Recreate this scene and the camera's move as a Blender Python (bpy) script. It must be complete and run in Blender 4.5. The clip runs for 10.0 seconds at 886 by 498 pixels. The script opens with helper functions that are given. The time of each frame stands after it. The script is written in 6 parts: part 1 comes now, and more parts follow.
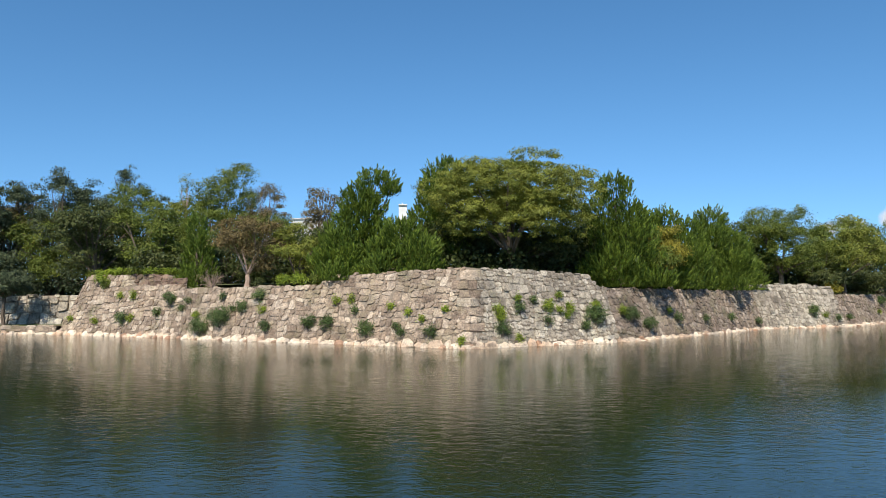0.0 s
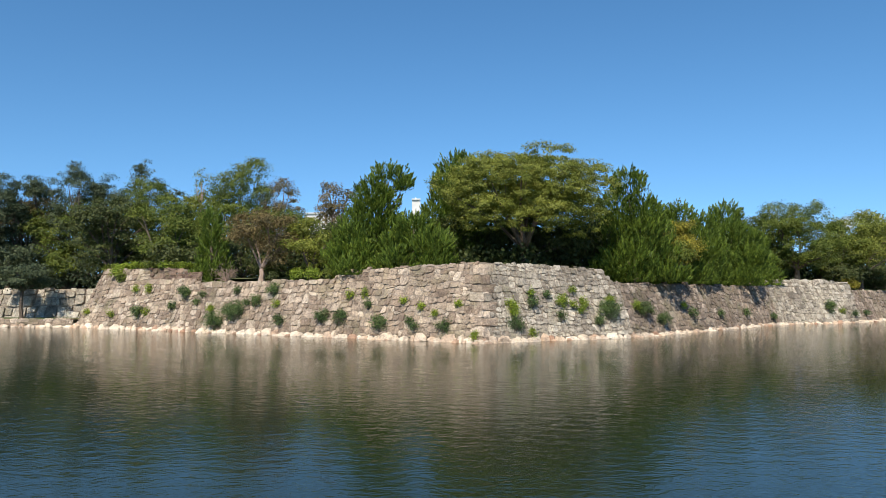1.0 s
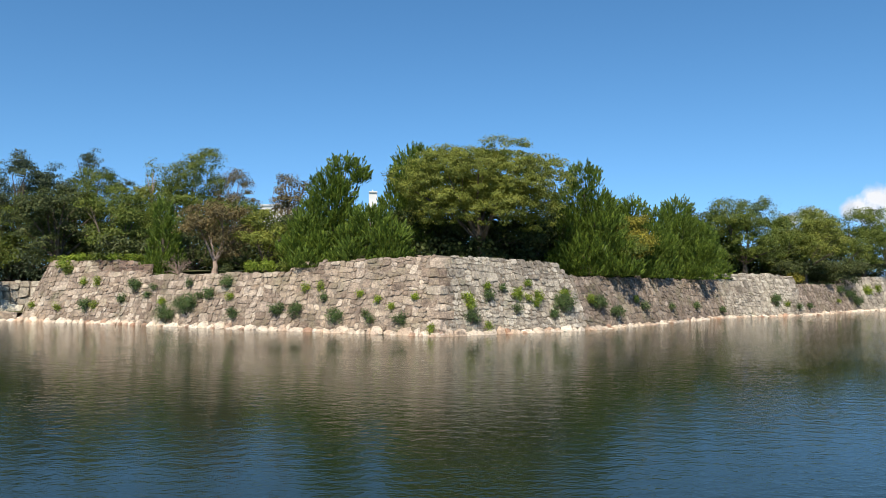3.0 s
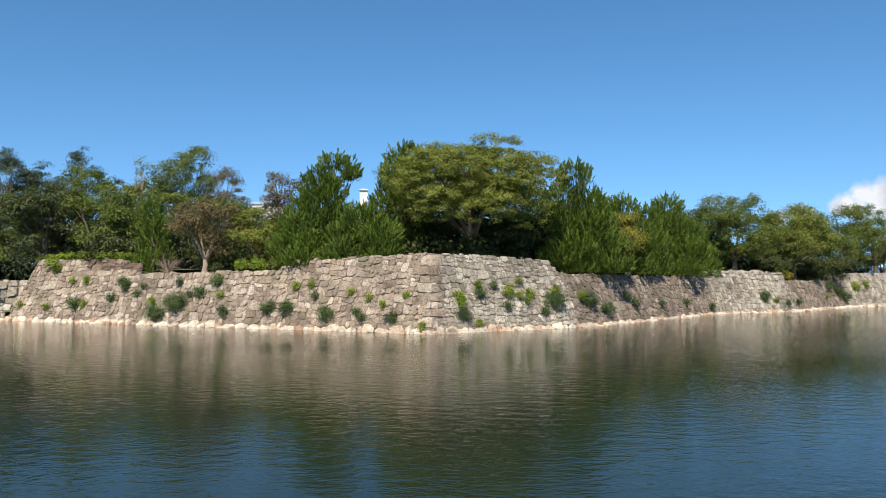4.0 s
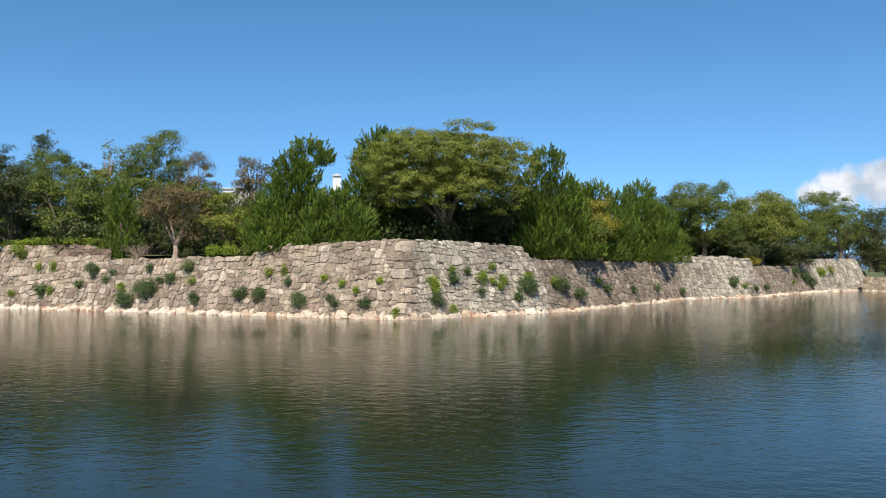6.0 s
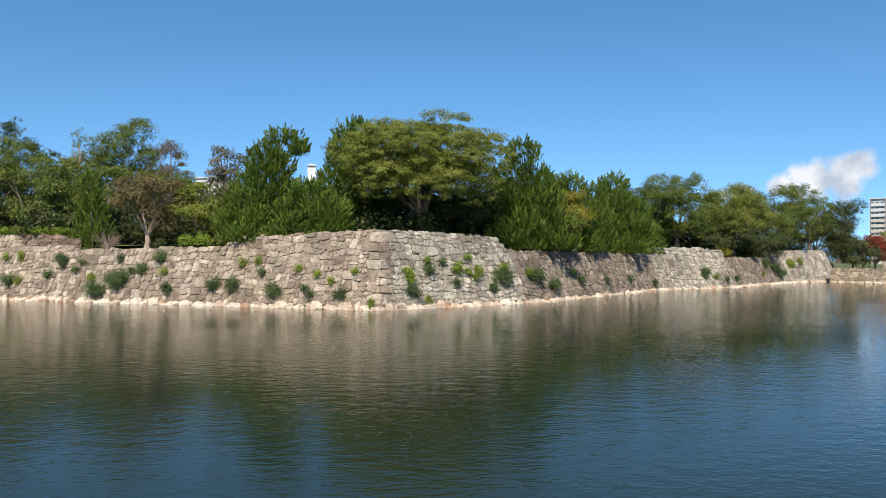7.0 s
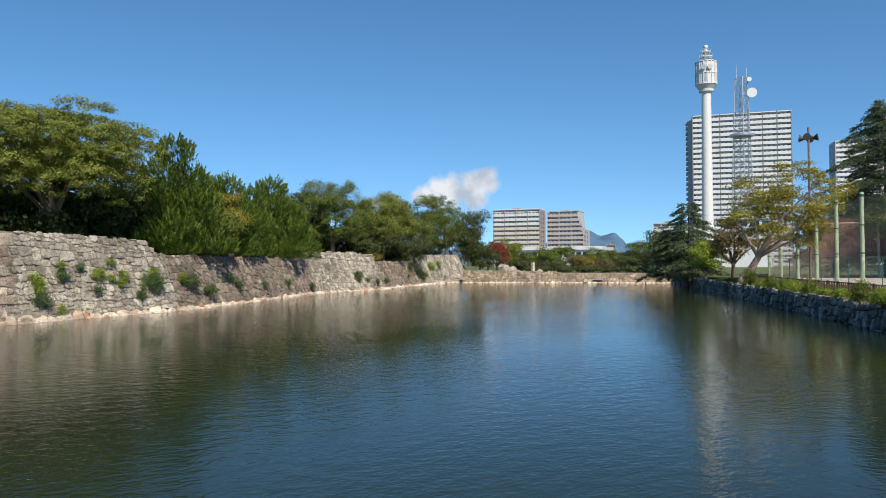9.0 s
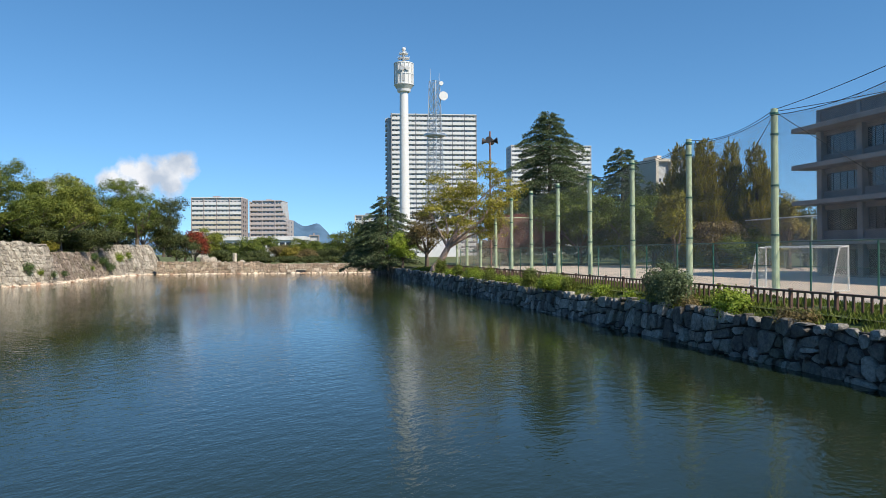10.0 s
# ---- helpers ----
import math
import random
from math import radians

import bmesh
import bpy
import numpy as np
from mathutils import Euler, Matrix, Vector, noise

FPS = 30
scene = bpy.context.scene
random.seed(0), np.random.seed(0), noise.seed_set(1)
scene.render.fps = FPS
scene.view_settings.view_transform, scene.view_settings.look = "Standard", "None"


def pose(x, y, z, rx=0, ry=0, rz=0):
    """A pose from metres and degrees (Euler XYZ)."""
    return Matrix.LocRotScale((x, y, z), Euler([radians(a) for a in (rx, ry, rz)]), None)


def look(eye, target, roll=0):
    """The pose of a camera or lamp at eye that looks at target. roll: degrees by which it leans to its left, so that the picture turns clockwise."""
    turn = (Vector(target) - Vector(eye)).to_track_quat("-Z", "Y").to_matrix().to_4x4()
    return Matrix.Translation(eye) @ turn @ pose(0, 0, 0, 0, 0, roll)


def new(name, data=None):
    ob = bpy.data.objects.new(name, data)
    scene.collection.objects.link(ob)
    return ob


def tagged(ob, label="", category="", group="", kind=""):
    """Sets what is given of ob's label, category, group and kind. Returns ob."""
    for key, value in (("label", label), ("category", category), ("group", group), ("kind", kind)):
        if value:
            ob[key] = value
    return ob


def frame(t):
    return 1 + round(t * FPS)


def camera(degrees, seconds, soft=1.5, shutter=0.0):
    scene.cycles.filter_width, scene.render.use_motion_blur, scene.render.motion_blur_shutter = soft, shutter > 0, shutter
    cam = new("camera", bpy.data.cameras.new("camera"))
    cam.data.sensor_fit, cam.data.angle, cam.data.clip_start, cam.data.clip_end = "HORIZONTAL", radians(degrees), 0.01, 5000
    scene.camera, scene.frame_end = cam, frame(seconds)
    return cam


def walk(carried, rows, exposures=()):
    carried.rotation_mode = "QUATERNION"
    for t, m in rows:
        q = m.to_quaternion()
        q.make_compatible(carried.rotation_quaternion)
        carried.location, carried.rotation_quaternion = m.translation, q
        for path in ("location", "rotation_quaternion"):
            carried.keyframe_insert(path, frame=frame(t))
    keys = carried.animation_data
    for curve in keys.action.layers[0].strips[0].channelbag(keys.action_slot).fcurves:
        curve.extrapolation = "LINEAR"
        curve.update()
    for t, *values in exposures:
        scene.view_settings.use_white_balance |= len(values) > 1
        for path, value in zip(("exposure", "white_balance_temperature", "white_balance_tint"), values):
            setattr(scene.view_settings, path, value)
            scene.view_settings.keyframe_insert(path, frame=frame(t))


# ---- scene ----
# ---- camera: turns on the spot on the near bank ----
EYE = 3.9
cam = camera(62.87, 10.0, soft=0.6)
TURNS = [  # seconds, yaw, pitch, roll
    (0, 0.00, 3.87, 0.09),
    (0.5, 0.98, 3.57, 0.12),
    (1, 1.03, 3.44, -0.07),
    (1.5, 0.00, 3.28, -0.05),
    (2, -1.09, 3.18, -0.02),
    (2.5, -1.88, 3.00, -0.15),
    (4, -3.09, 2.73, 0.03),
    (4.5, -3.55, 2.42, 0.10),
    (5, -4.01, 2.07, 0.01),
    (5.5, -4.45, 1.88, 0.03),
    (7, -7.11, 0.88, -0.03),
    (7.5, -8.92, 0.62, -0.07),
    (8, -15.11, 0.81, 0.34),
    (8.2, -18.85, 0.72, 0.36),
    (8.5, -24.40, 0.90, 0.27),
    (8.8, -29.7, 1.03, 0.22),
    (9, -33.67, 1.16, 0.31),
    (9.2, -38.38, 1.17, 0.3),
    (9.5, -45.64, 1.09, 0.38),
    (9.7, -50.3, 0.8, 0.42),
    (10, -56.78, 0.25, 0.41)]
walk(cam, [(t, pose(0, 0, EYE, 90 + p, r, y)) for t, y, p, r in TURNS],
     exposures=[(0, 0.32), (8.2, 0.32), (9, 0.17), (9.5, 0.18), (10, 0.29)])

# ---- daylight ----
SUN_AZ, SUN_EL = 192.0, 43.0   # bearing clockwise from ahead, height
world = bpy.data.worlds.new("sky")
scene.world = world
world.use_nodes = True
wn = world.node_tree
sky = wn.nodes.new("ShaderNodeTexSky")
sky.sky_type = "NISHITA"
sky.sun_disc = False
sky.sun_elevation, sky.sun_rotation = radians(SUN_EL), radians(SUN_AZ)
sky.air_density, sky.dust_density, sky.ozone_density = 0.88, 0.0, 3.6
hs = wn.nodes.new("ShaderNodeHueSaturation")
hs.inputs["Hue"].default_value = 0.4935
hs.inputs["Saturation"].default_value = 1.17
# a clear autumn sky: little haze gathers at the horizon
way, lift = wn.nodes.new("ShaderNodeTexCoord"), wn.nodes.new("ShaderNodeVectorMath")
lift.operation = "ADD"
lift.inputs[1].default_value = (0, 0, 0.098)
wn.links.new(way.outputs["Generated"], lift.inputs[0])
wn.links.new(lift.outputs[0], sky.inputs["Vector"])
wn.links.new(sky.outputs[0], hs.inputs["Color"])
wn.links.new(hs.outputs[0], wn.nodes["Background"].inputs[0])
wn.nodes["Background"].inputs[1].default_value = 0.138
sun_data = bpy.data.lights.new("sun", "SUN")
sun_data.energy, sun_data.angle, sun_data.color = 5.0, radians(0.5), (1.0, 0.905, 0.75)
sun = new("sun", sun_data)
sa, se = radians(SUN_AZ), radians(SUN_EL)
sun.matrix_world = look((60 * math.sin(sa), 60 * math.cos(sa), 80), (60 * math.sin(sa) - math.sin(sa) * math.cos(se), 60 * math.cos(sa) - math.cos(sa) * math.cos(se), 80 - math.sin(se)))
scene.view_settings.exposure = 0.28


# ---- material helpers ----
def mat(name):
    m = bpy.data.materials.new(name)
    m.use_nodes = True
    return m, m.node_tree, m.node_tree.nodes["Principled BSDF"]


def ramp(nt, source, stops):
    r = nt.nodes.new("ShaderNodeValToRGB")
    while len(r.color_ramp.elements) < len(stops):
        r.color_ramp.elements.new(0.5)
    for e, (p, c) in zip(r.color_ramp.elements, stops):
        e.position, e.color = p, (*c, 1) if len(c) == 3 else c
    nt.links.new(source, r.inputs[0])
    return r.outputs[0]


def noise_tex(nt, scale, detail=6, rough=0.6, coords="Object"):
    c = nt.nodes.new("ShaderNodeTexCoord")
    n = nt.nodes.new("ShaderNodeTexNoise")
    n.inputs["Scale"].default_value, n.inputs["Detail"].default_value, n.inputs["Roughness"].default_value = scale, detail, rough
    nt.links.new(c.outputs[coords], n.inputs["Vector"])
    return n.outputs["Fac"]


def world_noise(nt, scale, detail=6, rough=0.6):
    g = nt.nodes.new("ShaderNodeNewGeometry")
    n = nt.nodes.new("ShaderNodeTexNoise")
    n.inputs["Scale"].default_value, n.inputs["Detail"].default_value, n.inputs["Roughness"].default_value = scale, detail, rough
    nt.links.new(g.outputs["Position"], n.inputs["Vector"])
    return n.outputs["Fac"]


def mix(nt, fac, a, b, mode="MIX"):
    n = nt.nodes.new("ShaderNodeMix")
    n.data_type, n.blend_type = "RGBA", mode
    for sock, v in ((n.inputs["Factor"], fac), (n.inputs[6], a), (n.inputs[7], b)):
        if isinstance(v, (int, float)):
            sock.default_value = v
        elif isinstance(v, tuple):
            sock.default_value = (*v, 1)
        else:
            nt.links.new(v, sock)
    return n.outputs[2]


def bump(nt, bsdf, height, strength=0.5, dist=0.05):
    b = nt.nodes.new("ShaderNodeBump")
    b.inputs["Strength"].default_value, b.inputs["Distance"].default_value = strength, dist
    nt.links.new(height, b.inputs["Height"])
    nt.links.new(b.outputs[0], bsdf.inputs["Normal"])


def each_random(nt):
    """A number of its own for each object and each island of a mesh."""
    o, g = nt.nodes.new("ShaderNodeObjectInfo"), nt.nodes.new("ShaderNodeNewGeometry")
    a, f = nt.nodes.new("ShaderNodeMath"), nt.nodes.new("ShaderNodeMath")
    a.operation, f.operation = "ADD", "FRACT"
    nt.links.new(o.outputs["Random"], a.inputs[0])
    nt.links.new(g.outputs["Random Per Island"], a.inputs[1])
    nt.links.new(a.outputs[0], f.inputs[0])
    return f.outputs[0]


def plain(name, colour, rough=0.6, metal=0.0, wear=0.25, scale=2.0):
    """Paint, concrete or metal with soft stains and a fine grain."""
    m, nt, b = mat(name)
    dark = tuple(c * (1 - wear) for c in colour)
    lite = tuple(min(1, c * (1 + wear * 0.5)) for c in colour)
    c = ramp(nt, world_noise(nt, scale, 8, 0.65), [(0.3, dark), (0.55, colour), (0.8, lite)])
    nt.links.new(c, b.inputs["Base Color"])
    b.inputs["Roughness"].default_value, b.inputs["Metallic"].default_value = rough, metal
    bump(nt, b, world_noise(nt, scale * 12, 4), 0.2, 0.01)
    return m


def stone_mat(name, stops, spots=0.7, moss=(0.13, 0.14, 0.06), moss_at=0.62):
    m, nt, b = mat(name)
    base = ramp(nt, each_random(nt), stops)
    grain = ramp(nt, world_noise(nt, 2.2, 9, 0.72), [(0.34, (0.38, 0.36, 0.34)), (0.48, (0.9, 0.88, 0.86)), (0.66, (1.35, 1.3, 1.22))])
    c = mix(nt, 0.85, base, grain, "MULTIPLY")
    stain = ramp(nt, world_noise(nt, 0.22, 6, 0.68), [(0.36, (0.58, 0.54, 0.52)), (0.52, (1.0, 0.98, 0.96)), (0.7, (1.12, 1.08, 1.0))])
    c = mix(nt, 0.9, c, stain, "MULTIPLY")
    lichen = ramp(nt, world_noise(nt, 0.55, 5, 0.6), [(moss_at - 0.12, (0, 0, 0)), (moss_at + 0.1, (1, 1, 1))])
    c = mix(nt, lichen, c, mix(nt, 0.55, c, moss))
    fine = ramp(nt, world_noise(nt, 7.5, 6, 0.75), [(0.36, (0.4, 0.39, 0.38)), (0.52, (1.0, 1.0, 1.0)), (0.64, (1.3, 1.3, 1.28))])
    c = mix(nt, spots, c, fine, "MULTIPLY")
    nt.links.new(c, b.inputs["Base Color"])
    b.inputs["Roughness"].default_value = 0.9
    bump(nt, b, world_noise(nt, 5, 9, 0.75), 1.0, 0.16)
    return m


def leaf_mat(name, dark, mid, light, through_light=0.35):
    m, nt, b = mat(name)
    c = ramp(nt, each_random(nt), [(0.0, dark), (0.5, mid), (1.0, light)])
    patch = ramp(nt, world_noise(nt, 0.45, 3), [(0.35, (0.72, 0.74, 0.7)), (0.65, (1.2, 1.15, 1.05))])
    c = mix(nt, 1.0, c, patch, "MULTIPLY")
    nt.links.new(c, b.inputs["Base Color"])
    b.inputs["Roughness"].default_value = 0.55
    b.inputs["Specular IOR Level"].default_value = 0.3
    tr, ms = nt.nodes.new("ShaderNodeBsdfTranslucent"), nt.nodes.new("ShaderNodeMixShader")
    nt.links.new(c, tr.inputs[0])
    ms.inputs[0].default_value = through_light
    nt.links.new(b.outputs[0], ms.inputs[1])
    nt.links.new(tr.outputs[0], ms.inputs[2])
    nt.links.new(ms.outputs[0], nt.nodes["Material Output"].inputs[0])
    return m


GREY = [(0.0, (0.27, 0.21, 0.165)), (0.3, (0.36, 0.29, 0.23)), (0.6, (0.43, 0.355, 0.285)), (0.85, (0.49, 0.41, 0.335)), (1.0, (0.60, 0.52, 0.435))]
PALE = [(0.0, (0.286, 0.259, 0.220)), (0.4, (0.418, 0.385, 0.330)), (0.8, (0.506, 0.473, 0.407)), (1.0, (0.605, 0.572, 0.506))]
ROSE = [(0.0, (0.40, 0.24, 0.165)), (0.14, (0.60, 0.45, 0.34)), (0.4, (0.70, 0.595, 0.48)), (1.0, (0.85, 0.775, 0.665))]
WARM = [(0.0, (0.34, 0.26, 0.2)), (0.4, (0.46, 0.37, 0.29)), (0.8, (0.55, 0.46, 0.37)), (1.0, (0.62, 0.55, 0.47))]
BROWN = [(0.0, (0.230, 0.184, 0.149)), (0.4, (0.310, 0.253, 0.207)), (0.8, (0.380, 0.316, 0.265)), (1.0, (0.483, 0.414, 0.356))]
RUSSET = [(0.0, (0.15, 0.10, 0.08)), (0.5, (0.24, 0.165, 0.13)), (1.0, (0.34, 0.25, 0.2))]
BANKS = [(0.0, (0.13, 0.12, 0.11)), (0.5, (0.26, 0.25, 0.235)), (1.0, (0.48, 0.465, 0.44))]
M_STONE = stone_mat("weathered granite", GREY)
M_PALE = stone_mat("pale granite", PALE, moss_at=0.68)
M_ROSE = stone_mat("bleached foundation stone", ROSE, 0.25, (0.45, 0.30, 0.2), 0.66)
M_WARM = stone_mat("warm pale granite", WARM)
M_BROWN = stone_mat("brown weathered granite", BROWN)
M_RUSSET = stone_mat("russet weathered stone", RUSSET)
M_BANK = stone_mat("grey bank stone", BANKS)
M_CORE = plain("dark joint earth", (0.25, 0.205, 0.16), 1.0, 0, 0.45)
# core of the near bank wall, much darker than its stones
M_DARKCORE = plain("near-black joint earth", (0.035, 0.033, 0.03), 1.0, 0, 0.4)
M_BARK = plain("bark", (0.13, 0.10, 0.075), 0.95, 0, 0.45, 5)
M_PALEBARK = plain("pale bark", (0.34, 0.25, 0.2), 0.95, 0, 0.35, 5)


def grass_mat():
    m, nt, b = mat("grass and bare earth")
    n = world_noise(nt, 0.6, 7, 0.65)
    c = ramp(nt, n, [(0.35, (0.19, 0.145, 0.085)), (0.47, (0.11, 0.13, 0.04)), (0.7, (0.07, 0.115, 0.025))])
    f = ramp(nt, world_noise(nt, 9, 6, 0.7), [(0.3, (0.55, 0.55, 0.5)), (0.65, (1.15, 1.15, 1.1))])
    nt.links.new(mix(nt, 0.8, c, f, "MULTIPLY"), b.inputs["Base Color"])
    b.inputs["Roughness"].default_value = 1
    bump(nt, b, world_noise(nt, 7, 6, 0.7), 1.0, 0.12)
    return m


def sand_mat():
    m, nt, b = mat("packed sand")
    c = ramp(nt, world_noise(nt, 0.25, 8, 0.6), [(0.3, (0.48, 0.39, 0.31)), (0.6, (0.58, 0.48, 0.385)), (0.8, (0.64, 0.54, 0.44))])
    nt.links.new(c, b.inputs["Base Color"])
    b.inputs["Roughness"].default_value = 0.95
    bump(nt, b, world_noise(nt, 14, 5), 0.4, 0.02)
    return m


def water_mat():
    m, nt, b = mat("moat water")
    b.inputs["Base Color"].default_value = (0.015, 0.024, 0.010, 1)
    b.inputs["Roughness"].default_value = 0.03
    b.inputs["IOR"].default_value = 1.33
    g = nt.nodes.new("ShaderNodeNewGeometry")
    mp = nt.nodes.new("ShaderNodeMapping")
    mp.inputs["Rotation"].default_value = (0, 0, radians(20))
    mp.inputs["Scale"].default_value = (0.7, 1.0, 1.0)
    nt.links.new(g.outputs["Position"], mp.inputs[0])
    fac = []
    for sc, det in ((2.3, 2), (7.5, 3)):
        n = nt.nodes.new("ShaderNodeTexNoise")
        n.inputs["Scale"].default_value, n.inputs["Detail"].default_value, n.inputs["Roughness"].default_value = sc, det, 0.5
        nt.links.new(mp.outputs[0], n.inputs["Vector"])
        fac.append(n.outputs["Fac"])
    ad = nt.nodes.new("ShaderNodeMath")
    ad.operation = "MULTIPLY_ADD"
    nt.links.new(fac[1], ad.inputs[0])
    ad.inputs[1].default_value = 0.5
    nt.links.new(fac[0], ad.inputs[2])
    # calm and ruffled areas
    calm = ramp(nt, world_noise(nt, 0.05, 2), [(0.35, (0.45, 0.45, 0.45)), (0.65, (1, 1, 1))])
    bp = nt.nodes.new("ShaderNodeBump")
    bp.inputs["Distance"].default_value = 0.022
    nt.links.new(calm, bp.inputs["Strength"])
    nt.links.new(ad.outputs[0], bp.inputs["Height"])
    nt.links.new(bp.outputs[0], b.inputs["Normal"])
    return m


M_GRASS, M_SAND, M_WATER = grass_mat(), sand_mat(), water_mat()
LEAF = {
    "juniper": leaf_mat("juniper leaves", (0.055, 0.095, 0.016), (0.115, 0.18, 0.028), (0.215, 0.295, 0.046), 0.32),
    "olive": leaf_mat("olive leaves", (0.15, 0.18, 0.036), (0.225, 0.26, 0.05), (0.33, 0.35, 0.075), 0.42),
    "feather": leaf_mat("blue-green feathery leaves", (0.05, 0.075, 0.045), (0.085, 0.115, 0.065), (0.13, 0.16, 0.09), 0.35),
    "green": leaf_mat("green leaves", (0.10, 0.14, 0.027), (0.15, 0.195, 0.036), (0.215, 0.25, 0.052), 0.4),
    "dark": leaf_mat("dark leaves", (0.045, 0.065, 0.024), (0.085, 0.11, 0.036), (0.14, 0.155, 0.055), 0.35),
    "brown": leaf_mat("browning leaves", (0.12, 0.095, 0.045), (0.19, 0.15, 0.07), (0.28, 0.215, 0.1), 0.35),
    "yellow": leaf_mat("yellowing leaves", (0.17, 0.17, 0.026), (0.30, 0.285, 0.045), (0.46, 0.39, 0.07), 0.4),
    "gold": leaf_mat("golden leaves", (0.16, 0.15, 0.03), (0.27, 0.235, 0.045), (0.42, 0.34, 0.07), 0.38),
    "red": leaf_mat("red leaves", (0.16, 0.035, 0.02), (0.3, 0.06, 0.035), (0.42, 0.1, 0.05)),
    "cedar": leaf_mat("cedar needles", (0.07, 0.105, 0.06), (0.125, 0.17, 0.09), (0.2, 0.25, 0.13), 0.42),
    "vine": leaf_mat("bright vine leaves", (0.13, 0.2, 0.025), (0.24, 0.33, 0.04), (0.38, 0.46, 0.08), 0.4),
    "bush": leaf_mat("leaves of wall shrubs", (0.06, 0.1, 0.04), (0.1, 0.16, 0.055), (0.17, 0.24, 0.085), 0.35),
    # near-black leaves: the shade below the castle trees is in this colour
    "shade": leaf_mat("thicket leaves darkened for shade", (0.025, 0.04, 0.014), (0.045, 0.065, 0.02), (0.075, 0.095, 0.03), 0.2),
}


# ---- mesh helpers ----
def raw(name, verts, faces, material, parent=None, label="", smooth=False):
    """One mesh object from vertices and faces."""
    me = bpy.data.meshes.new(name)
    me.from_pydata([tuple(v) for v in verts], [], faces)
    if smooth:
        me.shade_smooth()
    me.materials.append(material)
    ob = new(name, me)
    ob.parent = parent
    if label:
        ob["label"] = label
    return ob


def part(name, bm, material, parent=None, label=""):
    me = bpy.data.meshes.new(name)
    bmesh.ops.recalc_face_normals(bm, faces=bm.faces)
    bm.to_mesh(me)
    bm.free()
    me.materials.append(material)
    ob = new(name, me)
    ob.parent = parent
    if label:
        ob["label"] = label
    return ob


def box(bm, lo, hi, m=None, bevel=0.0):
    """A box between two corners, turned by m, with bevelled edges."""
    c = [(a + b) / 2 for a, b in zip(lo, hi)]
    s = [abs(b - a) for a, b in zip(lo, hi)]
    r = bmesh.ops.create_cube(bm, size=1, matrix=(m or Matrix()) @ Matrix.Translation(c) @ Matrix.Diagonal((*s, 1)))
    if bevel:
        edges = list({e for v in r["verts"] for e in v.link_edges})
        bmesh.ops.bevel(bm, geom=edges, offset=bevel, segments=1, affect="EDGES")


def tube(bm, points, radii, sides=7):
    """A tapered round tube along points."""
    rings = []
    pts = [Vector(p) for p in points]
    for i, p in enumerate(pts):
        d = (pts[min(i + 1, len(pts) - 1)] - pts[max(i - 1, 0)]).normalized()
        a = d.orthogonal().normalized()
        b = d.cross(a)
        rings.append([bm.verts.new(p + radii[i] * (math.cos(2 * math.pi * k / sides) * a + math.sin(2 * math.pi * k / sides) * b)) for k in range(sides)])
    for r0, r1 in zip(rings, rings[1:]):
        off = min(range(sides), key=lambda o: (r1[o].co - r0[0].co).length)
        for k in range(sides):
            bm.faces.new((r0[k], r0[(k + 1) % sides], r1[(k + 1 + off) % sides], r1[(k + off) % sides]))
    bm.faces.new(rings[0][::-1])
    bm.faces.new(rings[-1])


def spot(bearing, d, z=0.0):
    """A place by its bearing clockwise from ahead and its distance."""
    return Vector((d * math.sin(radians(bearing)), d * math.cos(radians(bearing)), z))


def empty(name, at, label="", category="", group=""):
    ob = new(name)
    ob.location = at
    ob.empty_display_size = 0.2
    return tagged(ob, label, category, group)

# ---- plan of the moat ----
R0, R1, LE, C0 = Vector((-80, 87.5, 0)), Vector((-40.5, 86.0, 0)), Vector((-42.4, 80, 0)), Vector((2.1, 56.0, 0))
P1, P2, P3, P4, P5, P6 = (Vector((x, y, 0)) for x, y in ((15.7, 64.2), (40.1, 90.6), (53.9, 97.8), (73.8, 116.4), (89.0, 124.9), (97.5, 135.5)))
KF, F0 = Vector((112.5, 89.9, 0)), Vector((85.6, 121.3, 0))
B0 = Vector((12.1, -10.5, 0))
BANK = 1.75


def profile_z(profile, u):
    """Height at u along a wall; equal u values make a step."""
    z = profile[0][1]
    for (u0, z0), (u1, z1) in zip(profile, profile[1:]):
        if u0 <= u <= u1 and u1 > u0:
            return z0 + (z1 - z0) * (u - u0) / (u1 - u0)
        if u > u1:
            z = z1
    return z


def turn_of(a, b, c):
    d, e = (b - a).to_2d(), (c - b).to_2d()
    return math.atan2(d.x * e.y - d.y * e.x, d.dot(e))


class Face:
    """One battered wall face from a to b, seen with a on the left hand."""

    def __init__(self, a, b, batter, k0, k1):
        self.a, self.length = a, (b - a).length
        self.d = (b - a).normalized()
        self.out = Vector((self.d.y, -self.d.x, 0))
        self.batter, self.k0, self.k1 = batter, k0, k1

    def at(self, u, z, off=0.0):
        p = self.a + self.d * u + self.out * (off - self.batter * z)
        return Vector((p.x, p.y, z))

    def ends(self, z):
        return self.k0 * z, self.length - self.k1 * z


